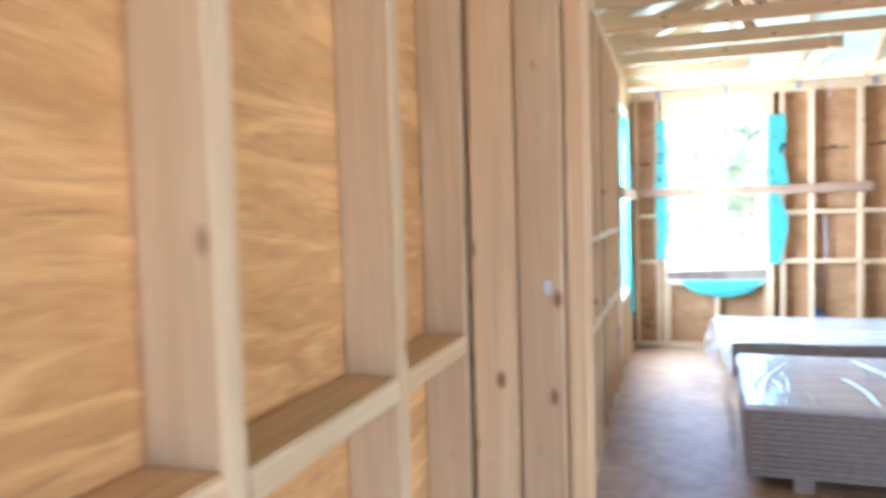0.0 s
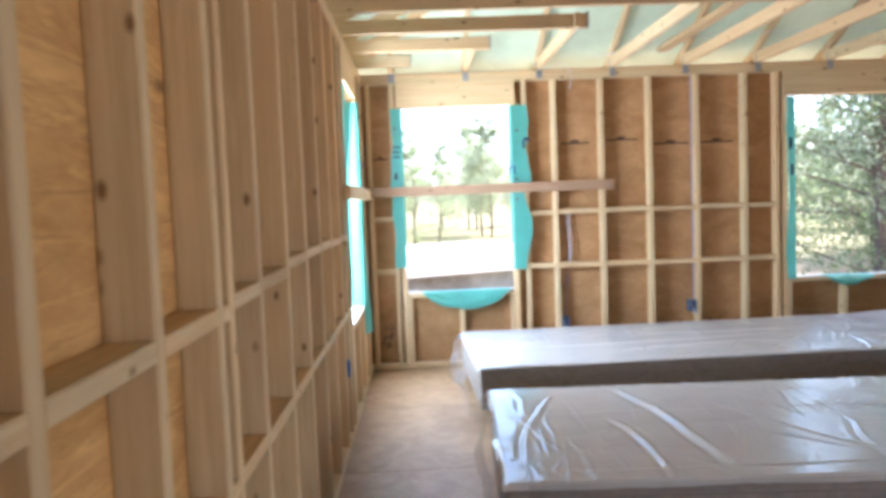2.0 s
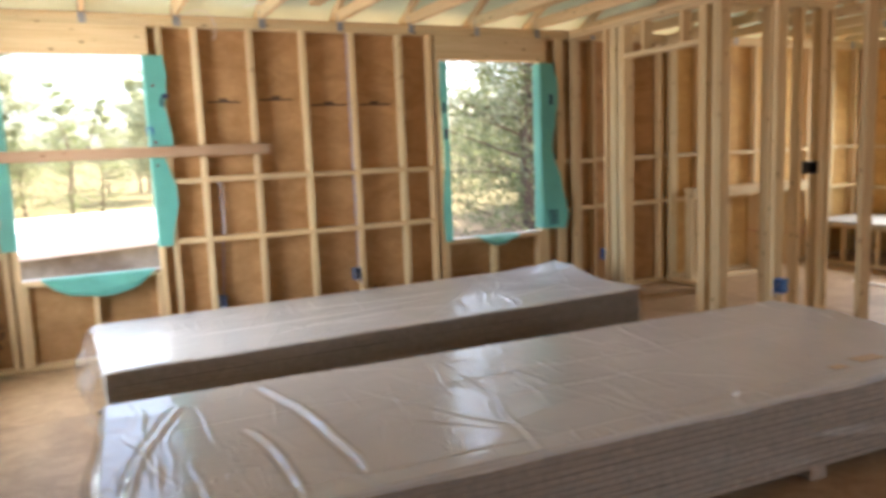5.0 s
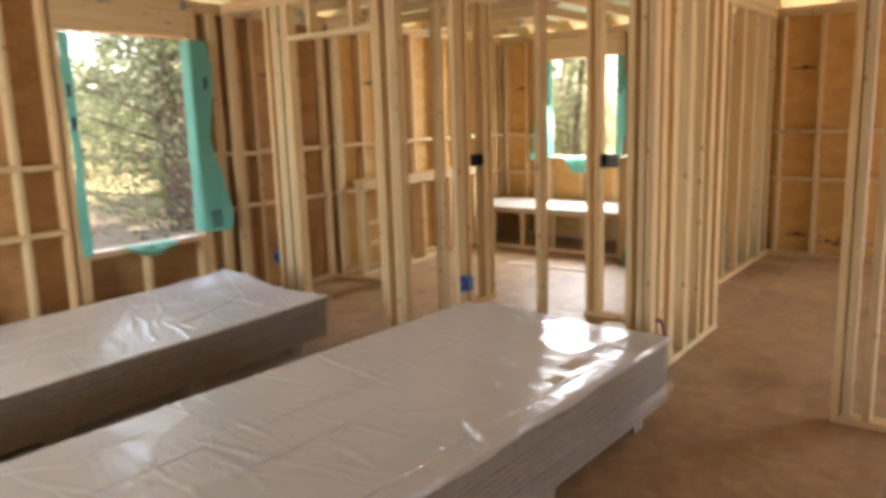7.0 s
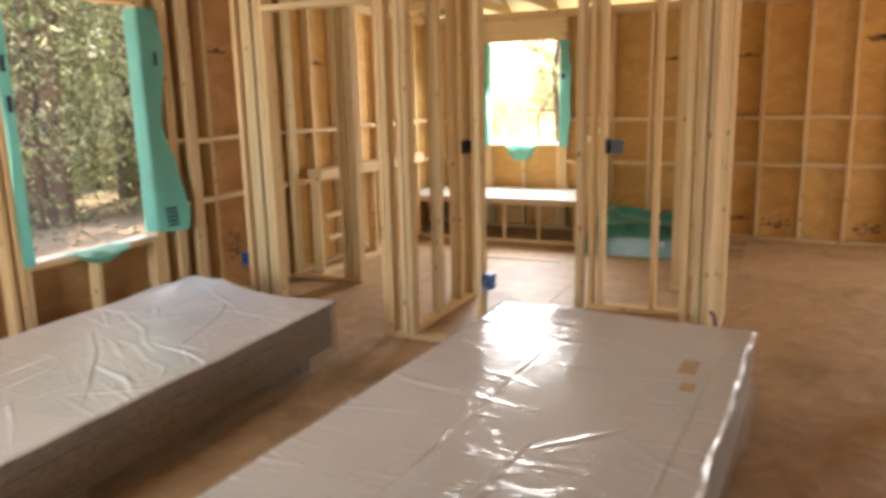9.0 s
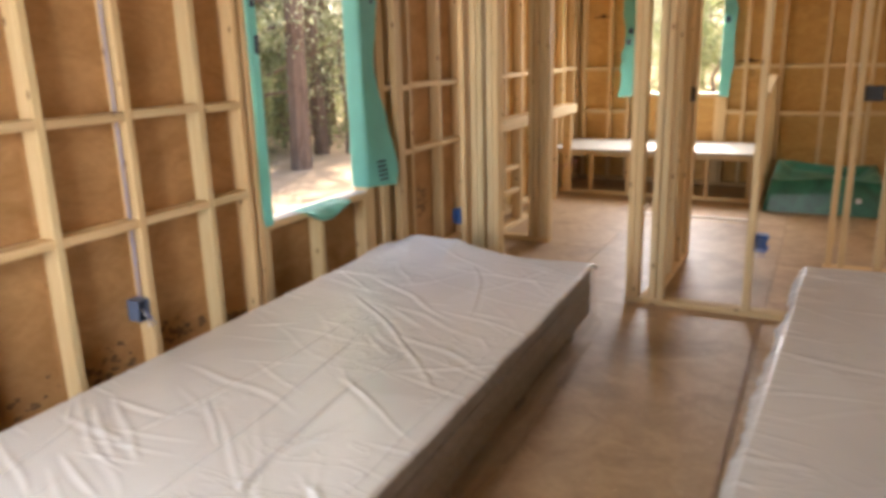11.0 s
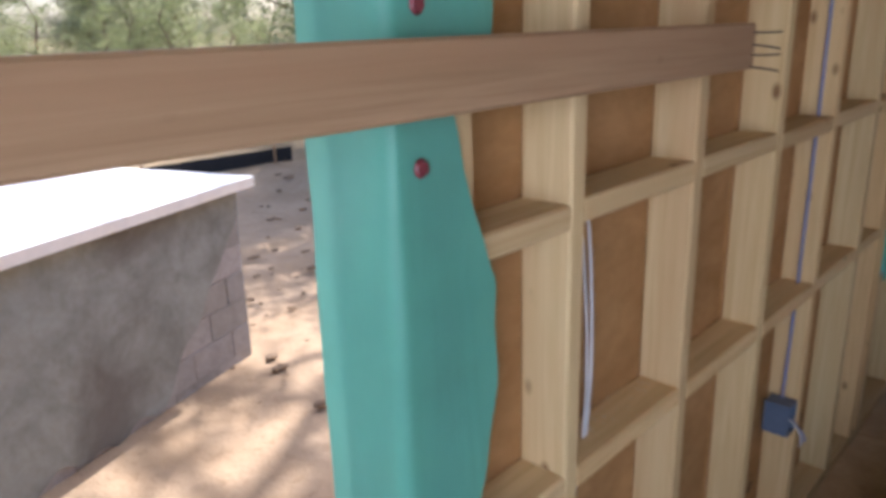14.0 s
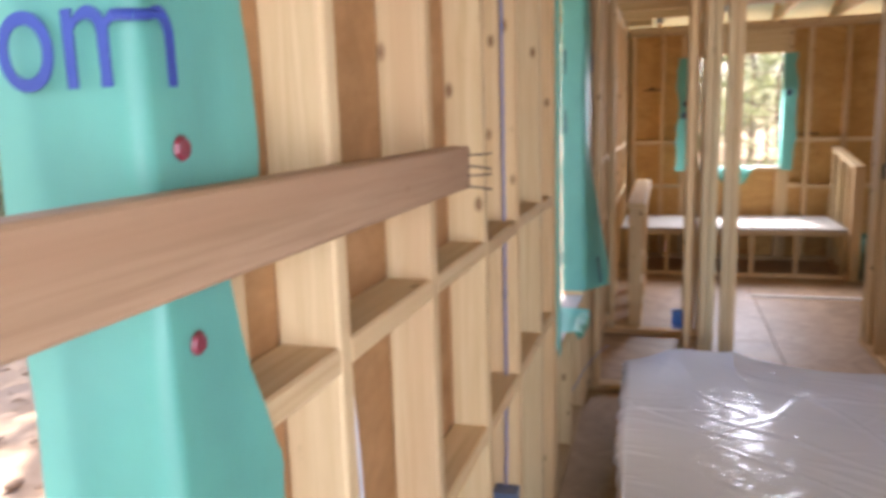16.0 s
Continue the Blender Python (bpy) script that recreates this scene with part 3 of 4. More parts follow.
jamb_flap(window_4, "y", -1, 5.46, EX, D + 0.02, 0.95, 2.12, 0.12, 0.05, 25.3, 0.4)
sill_flap(window_4, "y", 5.72, 6.1, EX, 0.98, 0.2, 8.4, 0.05)


def disc(name, place, radius, material, parent, label=""):
    bm = bmesh.new()
    bmesh.ops.create_cone(bm, cap_ends=True, segments=16, radius1=radius, radius2=radius * 0.7, depth=0.004)
    return link(name, bm, material, parent, label, Matrix.Translation(place) @ pose(0, 0, 0, 90, 0, 0))


for x, z in ((1.434, 1.385), (1.436, 1.551), (1.447, 1.95), (0.43, 1.6), (0.44, 2.0)):
    disc("cap_nail", (x, NY - 0.016, z), 0.011, RED_CAP, window_1, "round red cap nail")


def letters(text, size, matrix, material, parent):
    cu = bpy.data.curves.new("print", "FONT")
    cu.body, cu.size, cu.extrude = text, size, 0.0006
    tmp = bpy.data.objects.new("print", cu)
    me = bpy.data.meshes.new_from_object(tmp)
    me.materials.append(material)
    bpy.data.objects.remove(tmp)
    return link("print", me, None, parent, "large navy printed letters", matrix)


om = letters("om", 0.132, Matrix(), BLUE_INK, flap_1)
OM_WIDE, OM_AT, JAMB = 0.85, 0.014, D + 0.04
bm = bmesh.new()
bm.from_mesh(om.data)
bmesh.ops.bisect_plane(bm, geom=bm.verts[:] + bm.edges[:] + bm.faces[:], plane_co=((JAMB - OM_AT) / OM_WIDE, 0, 0), plane_no=(1, 0, 0))
bmesh.ops.triangulate(bm, faces=bm.faces[:])
for v in bm.verts:
    run, z, lift = v.co.x * OM_WIDE + OM_AT, 1.600 + v.co.y, 0.004 + v.co.z
    v.co = (1.390 - lift, NY + JAMB - run, z) if run < JAMB + 0.0001 else (1.400 + run - JAMB, NY - 0.018 - lift, z)
bm.to_mesh(om.data)
bm.free()
for x, z, w, h in ((1.50, 1.86, 0.05, 0.03), (1.49, 1.80, 0.018, 0.06)):
    panel("print", (x, NY - 0.024, z), (x + w, NY - 0.022, z + h), flap_1, INK)
for x, z, w, h in ((0.415, 1.84, 0.06, 0.014), (0.415, 1.80, 0.06, 0.014), (0.415, 1.76, 0.06, 0.014), (0.43, 1.58, 0.02, 0.06)):
    panel("print", (x, NY - 0.024, z), (x + w, NY - 0.022, z + h), flap_2, INK)
for i in range(5):
    panel("print", (4.74, NY - 0.085 + 0.004 * i, 0.70 + 0.028 * i), (4.85, NY - 0.083 + 0.004 * i, 0.714 + 0.028 * i), flap_3, INK)
for x, z in ((4.80, 1.78), (3.72, 1.72), (3.73, 1.50)):
    panel("print", (x, NY - 0.034, z), (x + 0.03, NY - 0.032, z + 0.09), flap_3, INK)
for y, z, w, h in ((6.40, 1.66, 0.05, 0.05), (6.37, 1.5, 0.07, 0.02), (5.36, 1.62, 0.02, 0.08)):
    panel("print", (WX + 0.03, y, z), (WX + 0.032, y + w, z + h), flap_4, BLUE_INK)
for y, z in ((6.38, 1.62), (6.40, 1.5), (5.39, 1.7)):
    panel("print", (EX - 0.04, y, z), (EX - 0.038, y + 0.05, z + 0.06), flap_5, INK)

# ---- boards nailed across the windows ----
brace = base("brace_board", (0.2, NY - 0.05, 1.40), "pale pine board nailed across a window with bent nails", "board")
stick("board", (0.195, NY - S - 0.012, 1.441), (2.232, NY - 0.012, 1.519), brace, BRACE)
for i in range(4):
    z = 1.448 + 0.019 * i
    tube("nail", [(2.20, NY - 0.03, z), (2.235, NY - 0.06, z - 0.004), (2.26, NY - 0.085, z - 0.012 + 0.01 * (i % 2))], 0.0018, RUST, brace, "bent rusty nail")
brace_2 = base("brace_board", (WX + 0.05, 5.2, 1.40), "pine board nailed across a side window opening", "board")
stick("board", (WX + 0.012, 5.15, 1.42), (WX + 0.012 + S, NY - 0.06, 1.505), brace_2)


# ---- electrical boxes, cables, pipes ----
def outlet_box(place, turn, material, label, tail=True, w=0.058):
    """An open plastic device box with nailing ears and cable ends."""
    m = Matrix.Translation(place) @ pose(0, 0, 0, 0, 0, turn)
    box = base("electrical_box", place, label, "electrical box", "electrical boxes")
    bm = bmesh.new()
    h, d = 0.095, 0.07
    outer = [(-w / 2, -h / 2), (w / 2, -h / 2), (w / 2, h / 2), (-w / 2, h / 2)]
    rings = []
    for k, (scale, y) in enumerate(((1.0, d), (1.0, 0.0), (0.9, 0.0), (0.88, d - 0.006))):
        rings.append([bm.verts.new((a * scale, y, b * scale)) for a, b in outer])
    for r0, r1 in zip(rings, rings[1:]):
        for i in range(4):
            bm.faces.new((r0[i], r0[(i + 1) % 4], r1[(i + 1) % 4], r1[i]))
    bm.faces.new(rings[0])
    bm.faces.new(rings[-1][::-1])
    body = link("box_body", bm, material, box, "", m)
    for z in (-0.03, 0.03):
        bm = bmesh.new()
        bmesh.ops.create_cube(bm, size=1)
        for v in bm.verts:
            v.co = (v.co.x * 0.012 + w / 2 + 0.005, v.co.y * 0.05 + 0.04, v.co.z * 0.012 + z)
        link("nail_ear", bm, material, body, "", m)
    if tail:
        for k in range(3):
            pts = [m @ Vector(p) for p in ((-0.01 + 0.01 * k, 0.05, 0.02), (-0.01 + 0.012 * k, -0.02, 0.0 - 0.01 * k), (-0.02 + 0.02 * k, -0.045, -0.035 - 0.012 * k), (-0.015 + 0.02 * k, -0.03, -0.07))]
            tube("wire_end", pts, 0.0022, BLUE_CABLE if k else WHITE_CABLE, body, "loose cable end")
    return box


for place, turn in (((1.815, NY + 0.002, 0.33), 0), ((2.905, NY + 0.002, 0.43), 0), ((BX - 0.004, 6.52, 0.44), -90), ((WX - 0.005, 5.178, 0.43), -90)):
    outlet_box(place, turn if place[0] > 1 else 90, GREY_BLUE if turn == 0 else BLUE, "blue plastic outlet box nailed to a stud with loose wire ends", turn == 0)
outlet_box((BX - 0.004, 4.683, 0.43), -90, BLUE, "blue plastic outlet box nailed to a partition stud")
outlet_box((4.981, 2.29, 1.16), -90, BLUE, "bright blue plastic box on an open stud", False)
for place, turn in (((6.06, 5.231, 1.165), 0), ((6.126, 4.177, 1.165), -90)):
    outlet_box(place, turn, BLACK, "black plastic switch box on a partition stud", False, 0.11)


def cable(points, material, label):
    ob = tube("cable", points, 0.0028, material)
    return tagged(ob, label, "cable")


for k in range(2):
    x = 1.855 + 0.022 * k
    cable([(x, NY + 0.06, 1.28), (x + 0.004, NY + 0.045, 1.15), (x + 0.022 - 0.01 * k, NY + 0.04, 0.97), (x + 0.01 - 0.012 * k, NY + 0.045, 0.837)],
          WHITE_CABLE, "white cable hanging in a wall bay between two rows of blocking")
cable([(1.86, NY + 0.05, 0.80), (1.85, NY + 0.055, 0.6), (1.83, NY + 0.05, 0.38)], BLUE_CABLE, "grey-blue cable running down to an outlet box")
for k in range(2):
    x = 2.915 + 0.012 * k
    cable([(x, NY + 0.03, 2.36), (x - 0.004, NY + 0.035, 1.6), (x + 0.006, NY + 0.03, 1.0), (x, NY + 0.04, 0.46)], BLUE_CABLE,
          "grey-blue cable stapled down the side of a stud")
cable([(4.97, 2.42, 0.92), (5.3, 2.2, 0.70), (5.9, 1.9, 0.62), (6.8, 1.4, 0.70)], WHITE_CABLE, "white cable looped between open studs")
cable([(2.1, 6.9, 2.5), (2.6, 6.7, 2.62), (3.2, 6.75, 2.60), (3.9, 6.7, 2.66), (4.6, 6.6, 2.6)], WHITE_CABLE, "thin cable strung through the roof trusses")
cable([(1.7, 6.95, 2.44), (1.82, 6.9, 2.50), (1.9, 6.96, 2.42), (1.93, NY + 0.03, 2.36), (1.9, NY + 0.03, 2.28)], WHITE_CABLE, "short white cable end at the top plate")
tagged(tube("water_pipe", [(5.16, 3.45, 0.33), (5.16, 3.40, 0.35), (5.17, 3.385, 0.28), (5.18, 3.38, 0.15), (5.18, 3.38, 0.0)], 0.011, PIPE), "dark purple bent water pipe rising at a partition's foot", "pipe")
cable([(6.9, 6.62, 0.5), (7.2, 6.55, 0.42), (7.6, 6.6, 0.42), (7.9, 6.58, 0.4)], COPPER_RED, "red water pipe through open framing")
cable([(4.4, 7.03, 0.2), (4.9, 6.98, 0.25), (5.2, 6.9, 0.22)], BLUE_CABLE, "blue cable low behind the studs")

# ---- bath room: pony walls, tub deck, green pan ----
pony = base("pony_wall", (6.3, 6.77, 0), "low stud wall with a flat board on top", "low wall")
stick("top_plate", (6.30, 6.74, 0.90), (8.28, 6.86, 0.938), pony)
stick("ledger_board", (6.30, 6.725, 0.845), (8.28, 6.739, 0.937), pony)
stick("bottom_plate", (6.30, 6.75, 0.0), (7.6, 6.84, PLATE), pony)
for i in range(5):
    x = 6.3 + 0.47 * i
    stick("stud", (x, 6.75, PLATE), (x + S, 6.84, 0.899), pony)
for z in (0.3, 0.5):
    stick("cross_piece", (6.40, 6.74, z), (6.70, 6.78, z + S), pony)
tub_deck = base("tub_deck", (8.2, 5.95, 0), "framed bath platform with a white board top and open front", "bath platform")
panel("deck_top", (8.27, 5.0, 0.452), (EX - 0.001, NY - 0.001, 0.472), tub_deck, DECK_BOARD, "pale grey board top")
stick("top_rail", (8.30, 5.0, 0.40), (8.338, NY - 0.001, 0.451), tub_deck)
stick("bottom_rail", (8.30, 5.0, 0.0), (8.338, NY - 0.001, PLATE), tub_deck)
for i in range(6):
    y = 5.01 + 0.385 * i
    stick("stud", (8.30, y, PLATE), (8.338, y + S, 0.399), tub_deck, grain=2)
for i in range(4):
    y = 5.1 + 0.5 * i
    stick("joist", (8.34, y, 0.40), (EX - 0.002, y + S, 0.451), tub_deck)
half_wall = base("half_wall", (8.1, 4.9, 0), "waist-high stud wall at the end of the bath platform", "low wall")
stick("post", (8.20, 4.90, 0.0), (8.265, 4.99, 1.02), half_wall)
beam("cap_board", (8.20, 4.945, 1.03), (EX - 0.01, 4.945, 1.16), 0.09, 0.036, half_wall)
for x in (8.45, 8.8, 9.12):
    stick("stud", (x, 4.90, PLATE), (x + S, 4.99, 1.03 + (x - 8.1) * 0.118), half_wall)
stick("bottom_plate", (8.266, 4.90, 0.0), (EX - 0.002, 4.99, PLATE), half_wall)
shower_pan = base("shower_pan", (8.3, 4.3, 0), "dark green plastic-wrapped shower base on the floor", "shower base")


def pan_place(u, v):
    x, y = 7.98 + 1.15 * u, 3.90 + 0.97 * v
    edge = min(u, 1 - u, v, 1 - v)
    z = 0.30 * min(1.0, edge / 0.05) + (0.05 * noise.noise((x * 2, y * 2, 0)) - 0.07 * min(1, max(0, edge - 0.1) / 0.1)) * min(1, edge / 0.06)
    return (x, y, max(0.0, z))


link("pan", grid_mesh(40, 40, pan_place, GREEN_TUB), None, shower_pan)
panel("sticker", (7.985, 4.09, 0.12), (7.987, 4.13, 0.16), shower_pan, WHITE_CABLE, "small white label")


# A white panel laid on the floor in place of a narrow streak of sun.
sun_strip = base("sun_strip", (7.52, 5.4, 0), "thin white strip standing in for sunlight on the subfloor", "strip")
panel("strip", (7.50, 4.95, 0.001), (7.545, 5.88, 0.012), sun_strip, WHITE_DECK)


# ---- stacks of gypsum board under polythene ----
def board_stack(name, x0, x1, y0, y1, z0, z1, label, edge_material, seed, jog=0.004):
    stack = base(name, ((x0 + x1) / 2, (y0 + y1) / 2, 0), label, "stack of boards", "gypsum board stacks")
    for i in range(5):
        x = x0 + 0.2 + (x1 - x0 - 0.5) * i / 4
        stick("spacer_strip", (x, y0 + 0.03, 0.0), (x + 0.09, y1 - 0.03, z0 - 0.001), stack, BOARD)
    n = max(2, round((z1 - z0) / 0.0254))
    step = (z1 - z0) / n
    rnd = random.Random(seed)
    for i in range(n):
        dx, dy = rnd.uniform(-jog, jog), rnd.uniform(-jog, jog)
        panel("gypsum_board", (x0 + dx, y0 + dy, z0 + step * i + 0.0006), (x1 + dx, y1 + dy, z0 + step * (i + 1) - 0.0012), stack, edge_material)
    return stack


def crease(p, q, sharp=6.0):
    return (1.0 - abs(noise.noise((p, q, 4.2)))) ** sharp


def drape(stack, x0, x1, y0, y1, z, front, back, left, right, material, seed, name="plastic_cover", label="", puff=0.03, rough_end=0.0,
          folds_made=60, lay=85, seams=(), gathers=0):
    """One sheet of film over the top that turns down at the four sides. lay: the way most folds run; seams: long ridges
    (u0, v0, u1, v1, bow, height, width) in metres from the corner; gathers: short pinched wrinkles along the two long edges."""
    nu, nv = 600, 220
    lx, ly = x1 - x0, y1 - y0
    length, width = lx + left + right, ly + front + back
    rnd = random.Random(int(seed * 10))
    uu, vv = np.meshgrid(-left + length * np.linspace(0, 1, nu + 1), -front + width * np.linspace(0, 1, nv + 1))
    height = np.zeros_like(uu)

    def ridge(cu, cv, ang, half, amp, sig, ph, bend):
        du, dv = uu - cu, vv - cv
        along = du * math.cos(ang) + dv * math.sin(ang)
        off = dv * math.cos(ang) - du * math.sin(ang) + bend * (np.sin(along * 6 + ph) + 0.5 * np.sin(along * 15 + 2 * ph))
        taper = np.clip(1 - (along / half) ** 2, 0, None)
        wide = sig * (0.7 + 0.6 * taper)
        return amp * taper * (np.exp(-(off / wide) ** 2) - 0.45 * np.exp(-((off - 1.7 * wide) / wide) ** 2))

    for k in range(folds_made):
        ang = radians(rnd.gauss(lay, 14) if k % 5 else rnd.uniform(0, 180))
        half = rnd.uniform(0.1, 0.5)
        height += ridge(rnd.uniform(0.05, lx), rnd.uniform(0.0, ly), ang, half, rnd.uniform(0.0008, 0.0042), rnd.uniform(0.006, 0.012), rnd.uniform(0, 9), rnd.uniform(0.004, 0.022))
    for k in range(gathers):
        half = rnd.uniform(0.05, 0.22)
        at = rnd.choice((0.0, ly, ly, ly * 0.64))
        height += ridge(rnd.uniform(0.1, lx), at, radians(90 + rnd.gauss(0, 9)), half, rnd.uniform(0.0012, 0.003), rnd.uniform(0.0045, 0.008), rnd.uniform(0, 9), 0.004)
    for u0, v0, u1, v1, bow, amp, sig in seams:
        half = math.hypot(u1 - u0, v1 - v0) / 2
        ang = math.atan2(v1 - v0, u1 - u0)
        du, dv = uu - (u0 + u1) / 2, vv - (v0 + v1) / 2
        along = (du * math.cos(ang) + dv * math.sin(ang)) / half
        off = dv * math.cos(ang) - du * math.sin(ang) + bow * (1 - along ** 2) + 0.004 * np.sin(along * half * 11)
        height += np.where(abs(along) < 1, amp * (1 - along ** 6) * (np.exp(-(off / sig) ** 2) - 0.5 * np.exp(-((off + 1.8 * sig) / sig) ** 2)), 0)

    def place(a, b):
        u, v = -left + length * a, -front + width * b
        ox, oy = max(0, -u, u - lx), max(0, -v, v - ly)
        x, y = min(max(u, 0), lx), min(max(v, 0), ly)
        drop = max(ox, oy)
        w1 = crease(u * 1.1 + v * 0.9 + seed, v * 2.6 - u * 0.5, 3)
        h = 0.004 * w1 - 0.003 + float(height[round(b * nv), round(a * nu)])
        if rough_end:
            t = max(0.0, 1 - (lx - x) / 0.5)
            h += rough_end * t * t * (0.6 + 0.9 * max(-0.6, noise.noise((u * 2.2, v * 2.6, seed))) + 0.3 * crease(u * 3, v * 4 + seed, 3)) * (0.12 + math.exp(-((y / ly - 0.72) / 0.26) ** 2))
        out = (puff * (0.4 + noise.noise((u * 3 + seed, v * 3, drop * 4))) + 0.012) * min(1, drop / 0.03)
        fold = 0.014 * crease((u if oy >= ox else v) * 7 + seed, drop * 1.5, 3) * min(1, drop / 0.05)
        px = x0 + x + (-(out + fold) if u < 0 else (out + fold) if u > lx else 0)
        py = y0 + y + (-(out + fold) if v < 0 else (out + fold) if v > ly else 0)
        return (px, py, max(0.012, z + 0.006 - drop + (h if drop < 0.02 else 0.3 * h)))
    return link(name, grid_mesh(nu, nv, place, material), None, stack, label)


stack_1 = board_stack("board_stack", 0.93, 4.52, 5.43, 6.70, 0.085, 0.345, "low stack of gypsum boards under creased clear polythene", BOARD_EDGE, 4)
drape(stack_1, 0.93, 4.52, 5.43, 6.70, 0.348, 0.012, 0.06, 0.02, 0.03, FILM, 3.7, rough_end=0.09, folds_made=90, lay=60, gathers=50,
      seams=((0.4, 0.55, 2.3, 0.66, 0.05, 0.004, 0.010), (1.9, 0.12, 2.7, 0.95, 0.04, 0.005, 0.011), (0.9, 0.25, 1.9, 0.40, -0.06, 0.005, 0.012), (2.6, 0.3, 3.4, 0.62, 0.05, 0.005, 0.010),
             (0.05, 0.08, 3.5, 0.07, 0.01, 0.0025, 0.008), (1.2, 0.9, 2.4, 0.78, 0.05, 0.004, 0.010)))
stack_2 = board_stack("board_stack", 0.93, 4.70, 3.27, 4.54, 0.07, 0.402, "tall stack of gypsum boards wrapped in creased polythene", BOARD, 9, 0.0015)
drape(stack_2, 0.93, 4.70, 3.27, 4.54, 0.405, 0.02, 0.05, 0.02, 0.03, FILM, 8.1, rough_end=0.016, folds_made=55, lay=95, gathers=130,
      seams=((0.1, 0.82, 3.7, 0.80, 0.0, 0.003, 0.007), (0.1, 0.11, 3.7, 0.10, 0.0, 0.003, 0.008), (0.62, 1.22, 0.80, 0.04, -0.05, 0.011, 0.016), (0.50, 0.70, 0.58, 0.02, -0.03, 0.008, 0.013),
             (0.30, 1.1, 0.08, 0.2, 0.04, 0.008, 0.014), (1.0, 0.95, 1.5, 0.1, 0.03, 0.004, 0.010)))
for px, py, w, h in ((4.02, 3.42, 0.16, 0.07), (3.84, 3.40, 0.08, 0.05)):
    panel("paper_label", (px, py, 0.4085), (px + w, py + h, 0.4115), stack_2, PAPER, "tan paper label under the film")


def hanging(stack, p, q, z1, z0, out, seed, name="plastic_skirt", bulge=0.06, material=FILM_CLEAR):
    """Loose clear film that hangs from an edge p to q."""
    p, q = Vector((*p, 0)), Vector((*q, 0))
    nrm = Vector((*out, 0))
    def place(u, v):
        base_pt = p.lerp(q, u)
        zz = z1 + (z0 - z1) * v * (0.92 + 0.12 * noise.noise((seed, u * 4, 1)))
        off = 0.016 + bulge * math.sin(min(1, v * 1.1) * 2.4) * (0.7 + 0.8 * noise.noise((seed, u * 5, v * 2))) + 0.03 * crease(u * 6 + seed, v * 2, 4) * v
        r = base_pt + nrm * off
        return (r.x, r.y, max(0.012, zz))
    return link(name, grid_mesh(46, 22, place, material), None, stack, "loose clear polythene skirt")


hanging(stack_1, (0.925, 5.43), (0.925, 6.69), 0.352, 0.02, (-1, 0), 2.2, bulge=0.12)
hanging(stack_2, (0.925, 3.27), (0.925, 4.54), 0.409, 0.05, (-1, 0), 5.2, bulge=0.06)
hanging(stack_2, (4.705, 3.27), (4.705, 4.54), 0.409, 0.06, (1, 0), 6.2, bulge=0.03, material=FILM_SHADED_SIDE)
hanging(stack_2, (1.0, 3.265), (4.70, 3.265), 0.409, 0.10, (0, -1), 7.2, bulge=0.005, material=FILM_SHADED_SIDE)
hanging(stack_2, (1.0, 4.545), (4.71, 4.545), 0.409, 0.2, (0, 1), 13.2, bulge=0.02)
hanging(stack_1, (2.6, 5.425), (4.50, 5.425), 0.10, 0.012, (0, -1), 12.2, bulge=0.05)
hanging(stack_1, (0.95, 5.425), (4.52, 5.425), 0.352, 0.03, (0, -1), 14.2, bulge=0.005, material=FILM_SHADED_SIDE)
hanging(stack_1, (4.525, 5.43), (4.525, 6.69), 0.352, 0.04, (1, 0), 15.2, bulge=0.02, material=FILM_SHADED_SIDE)
stack_1.matrix_basis = Matrix.Translation((2.735, 6.065, 0)) @ pose(0, 0, 0, 0, 0, 1.7)
stack_2.matrix_basis = Matrix.Translation((2.80, 3.905, 0)) @ pose(0, 0, 0, 0, 0, -2.7)


# ---- outdoors ----
def ground_material():
    k = Mat("sandy_ground")
    v = k.coords((1, 1, 1), shift=False)
    big, mid, fine = k.noise(v, 0.12, 4), k.noise(v, 1.3, 6, 0.65), k.noise(v, 14, 5, 0.7)
    c = k.ramp(mid, (0.3, (0.29, 0.20, 0.12)), (0.7, (0.41, 0.30, 0.195)))
    c = k.mix(c, (0.24, 0.16, 0.09), k.ramp(fine, (0.56, (0, 0, 0)), (0.72, (0.8, 0.8, 0.8))))
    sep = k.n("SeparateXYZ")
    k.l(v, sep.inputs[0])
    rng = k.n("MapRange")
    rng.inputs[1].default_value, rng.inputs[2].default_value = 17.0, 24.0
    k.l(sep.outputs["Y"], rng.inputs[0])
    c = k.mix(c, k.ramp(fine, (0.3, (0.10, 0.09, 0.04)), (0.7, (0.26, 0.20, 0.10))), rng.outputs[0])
    k.bump(mid, 0.8, 0.12)
    return k.finish(c, 0.95, spec=0.1)


def ground_place(u, v):
    x, y = 5 + 1800 * (2 * u - 1) ** 5, 10 + 1800 * (2 * v - 1) ** 5
    d = max(0, abs(y - 6) - 4, abs(x - 5) - 6)
    return (x, y, GROUND + min(1, d * 0.3) * 0.22 * noise.noise((x * 0.25, y * 0.25, 0)) + 0.05 * noise.noise((x * 1.1, y * 1.1, 2)) * min(1, d * 0.5))


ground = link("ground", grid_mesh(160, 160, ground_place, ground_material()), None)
tagged(ground, "pale churned building sand with scattered clods", "ground", kind="structure")


BLOCK = sheet_material("concrete_block", (0.40, 0.40, 0.40), (0.30, 0.30, 0.29), 6, (0.16, 0.14, 0.12), 0.58, 0.95)
foundation = base("block_foundation", (3.56, 10.96, GROUND), "grey block foundation wall under a white floor deck", "foundation")
fdir = Vector((-0.937, -0.35, 0)).normalized()
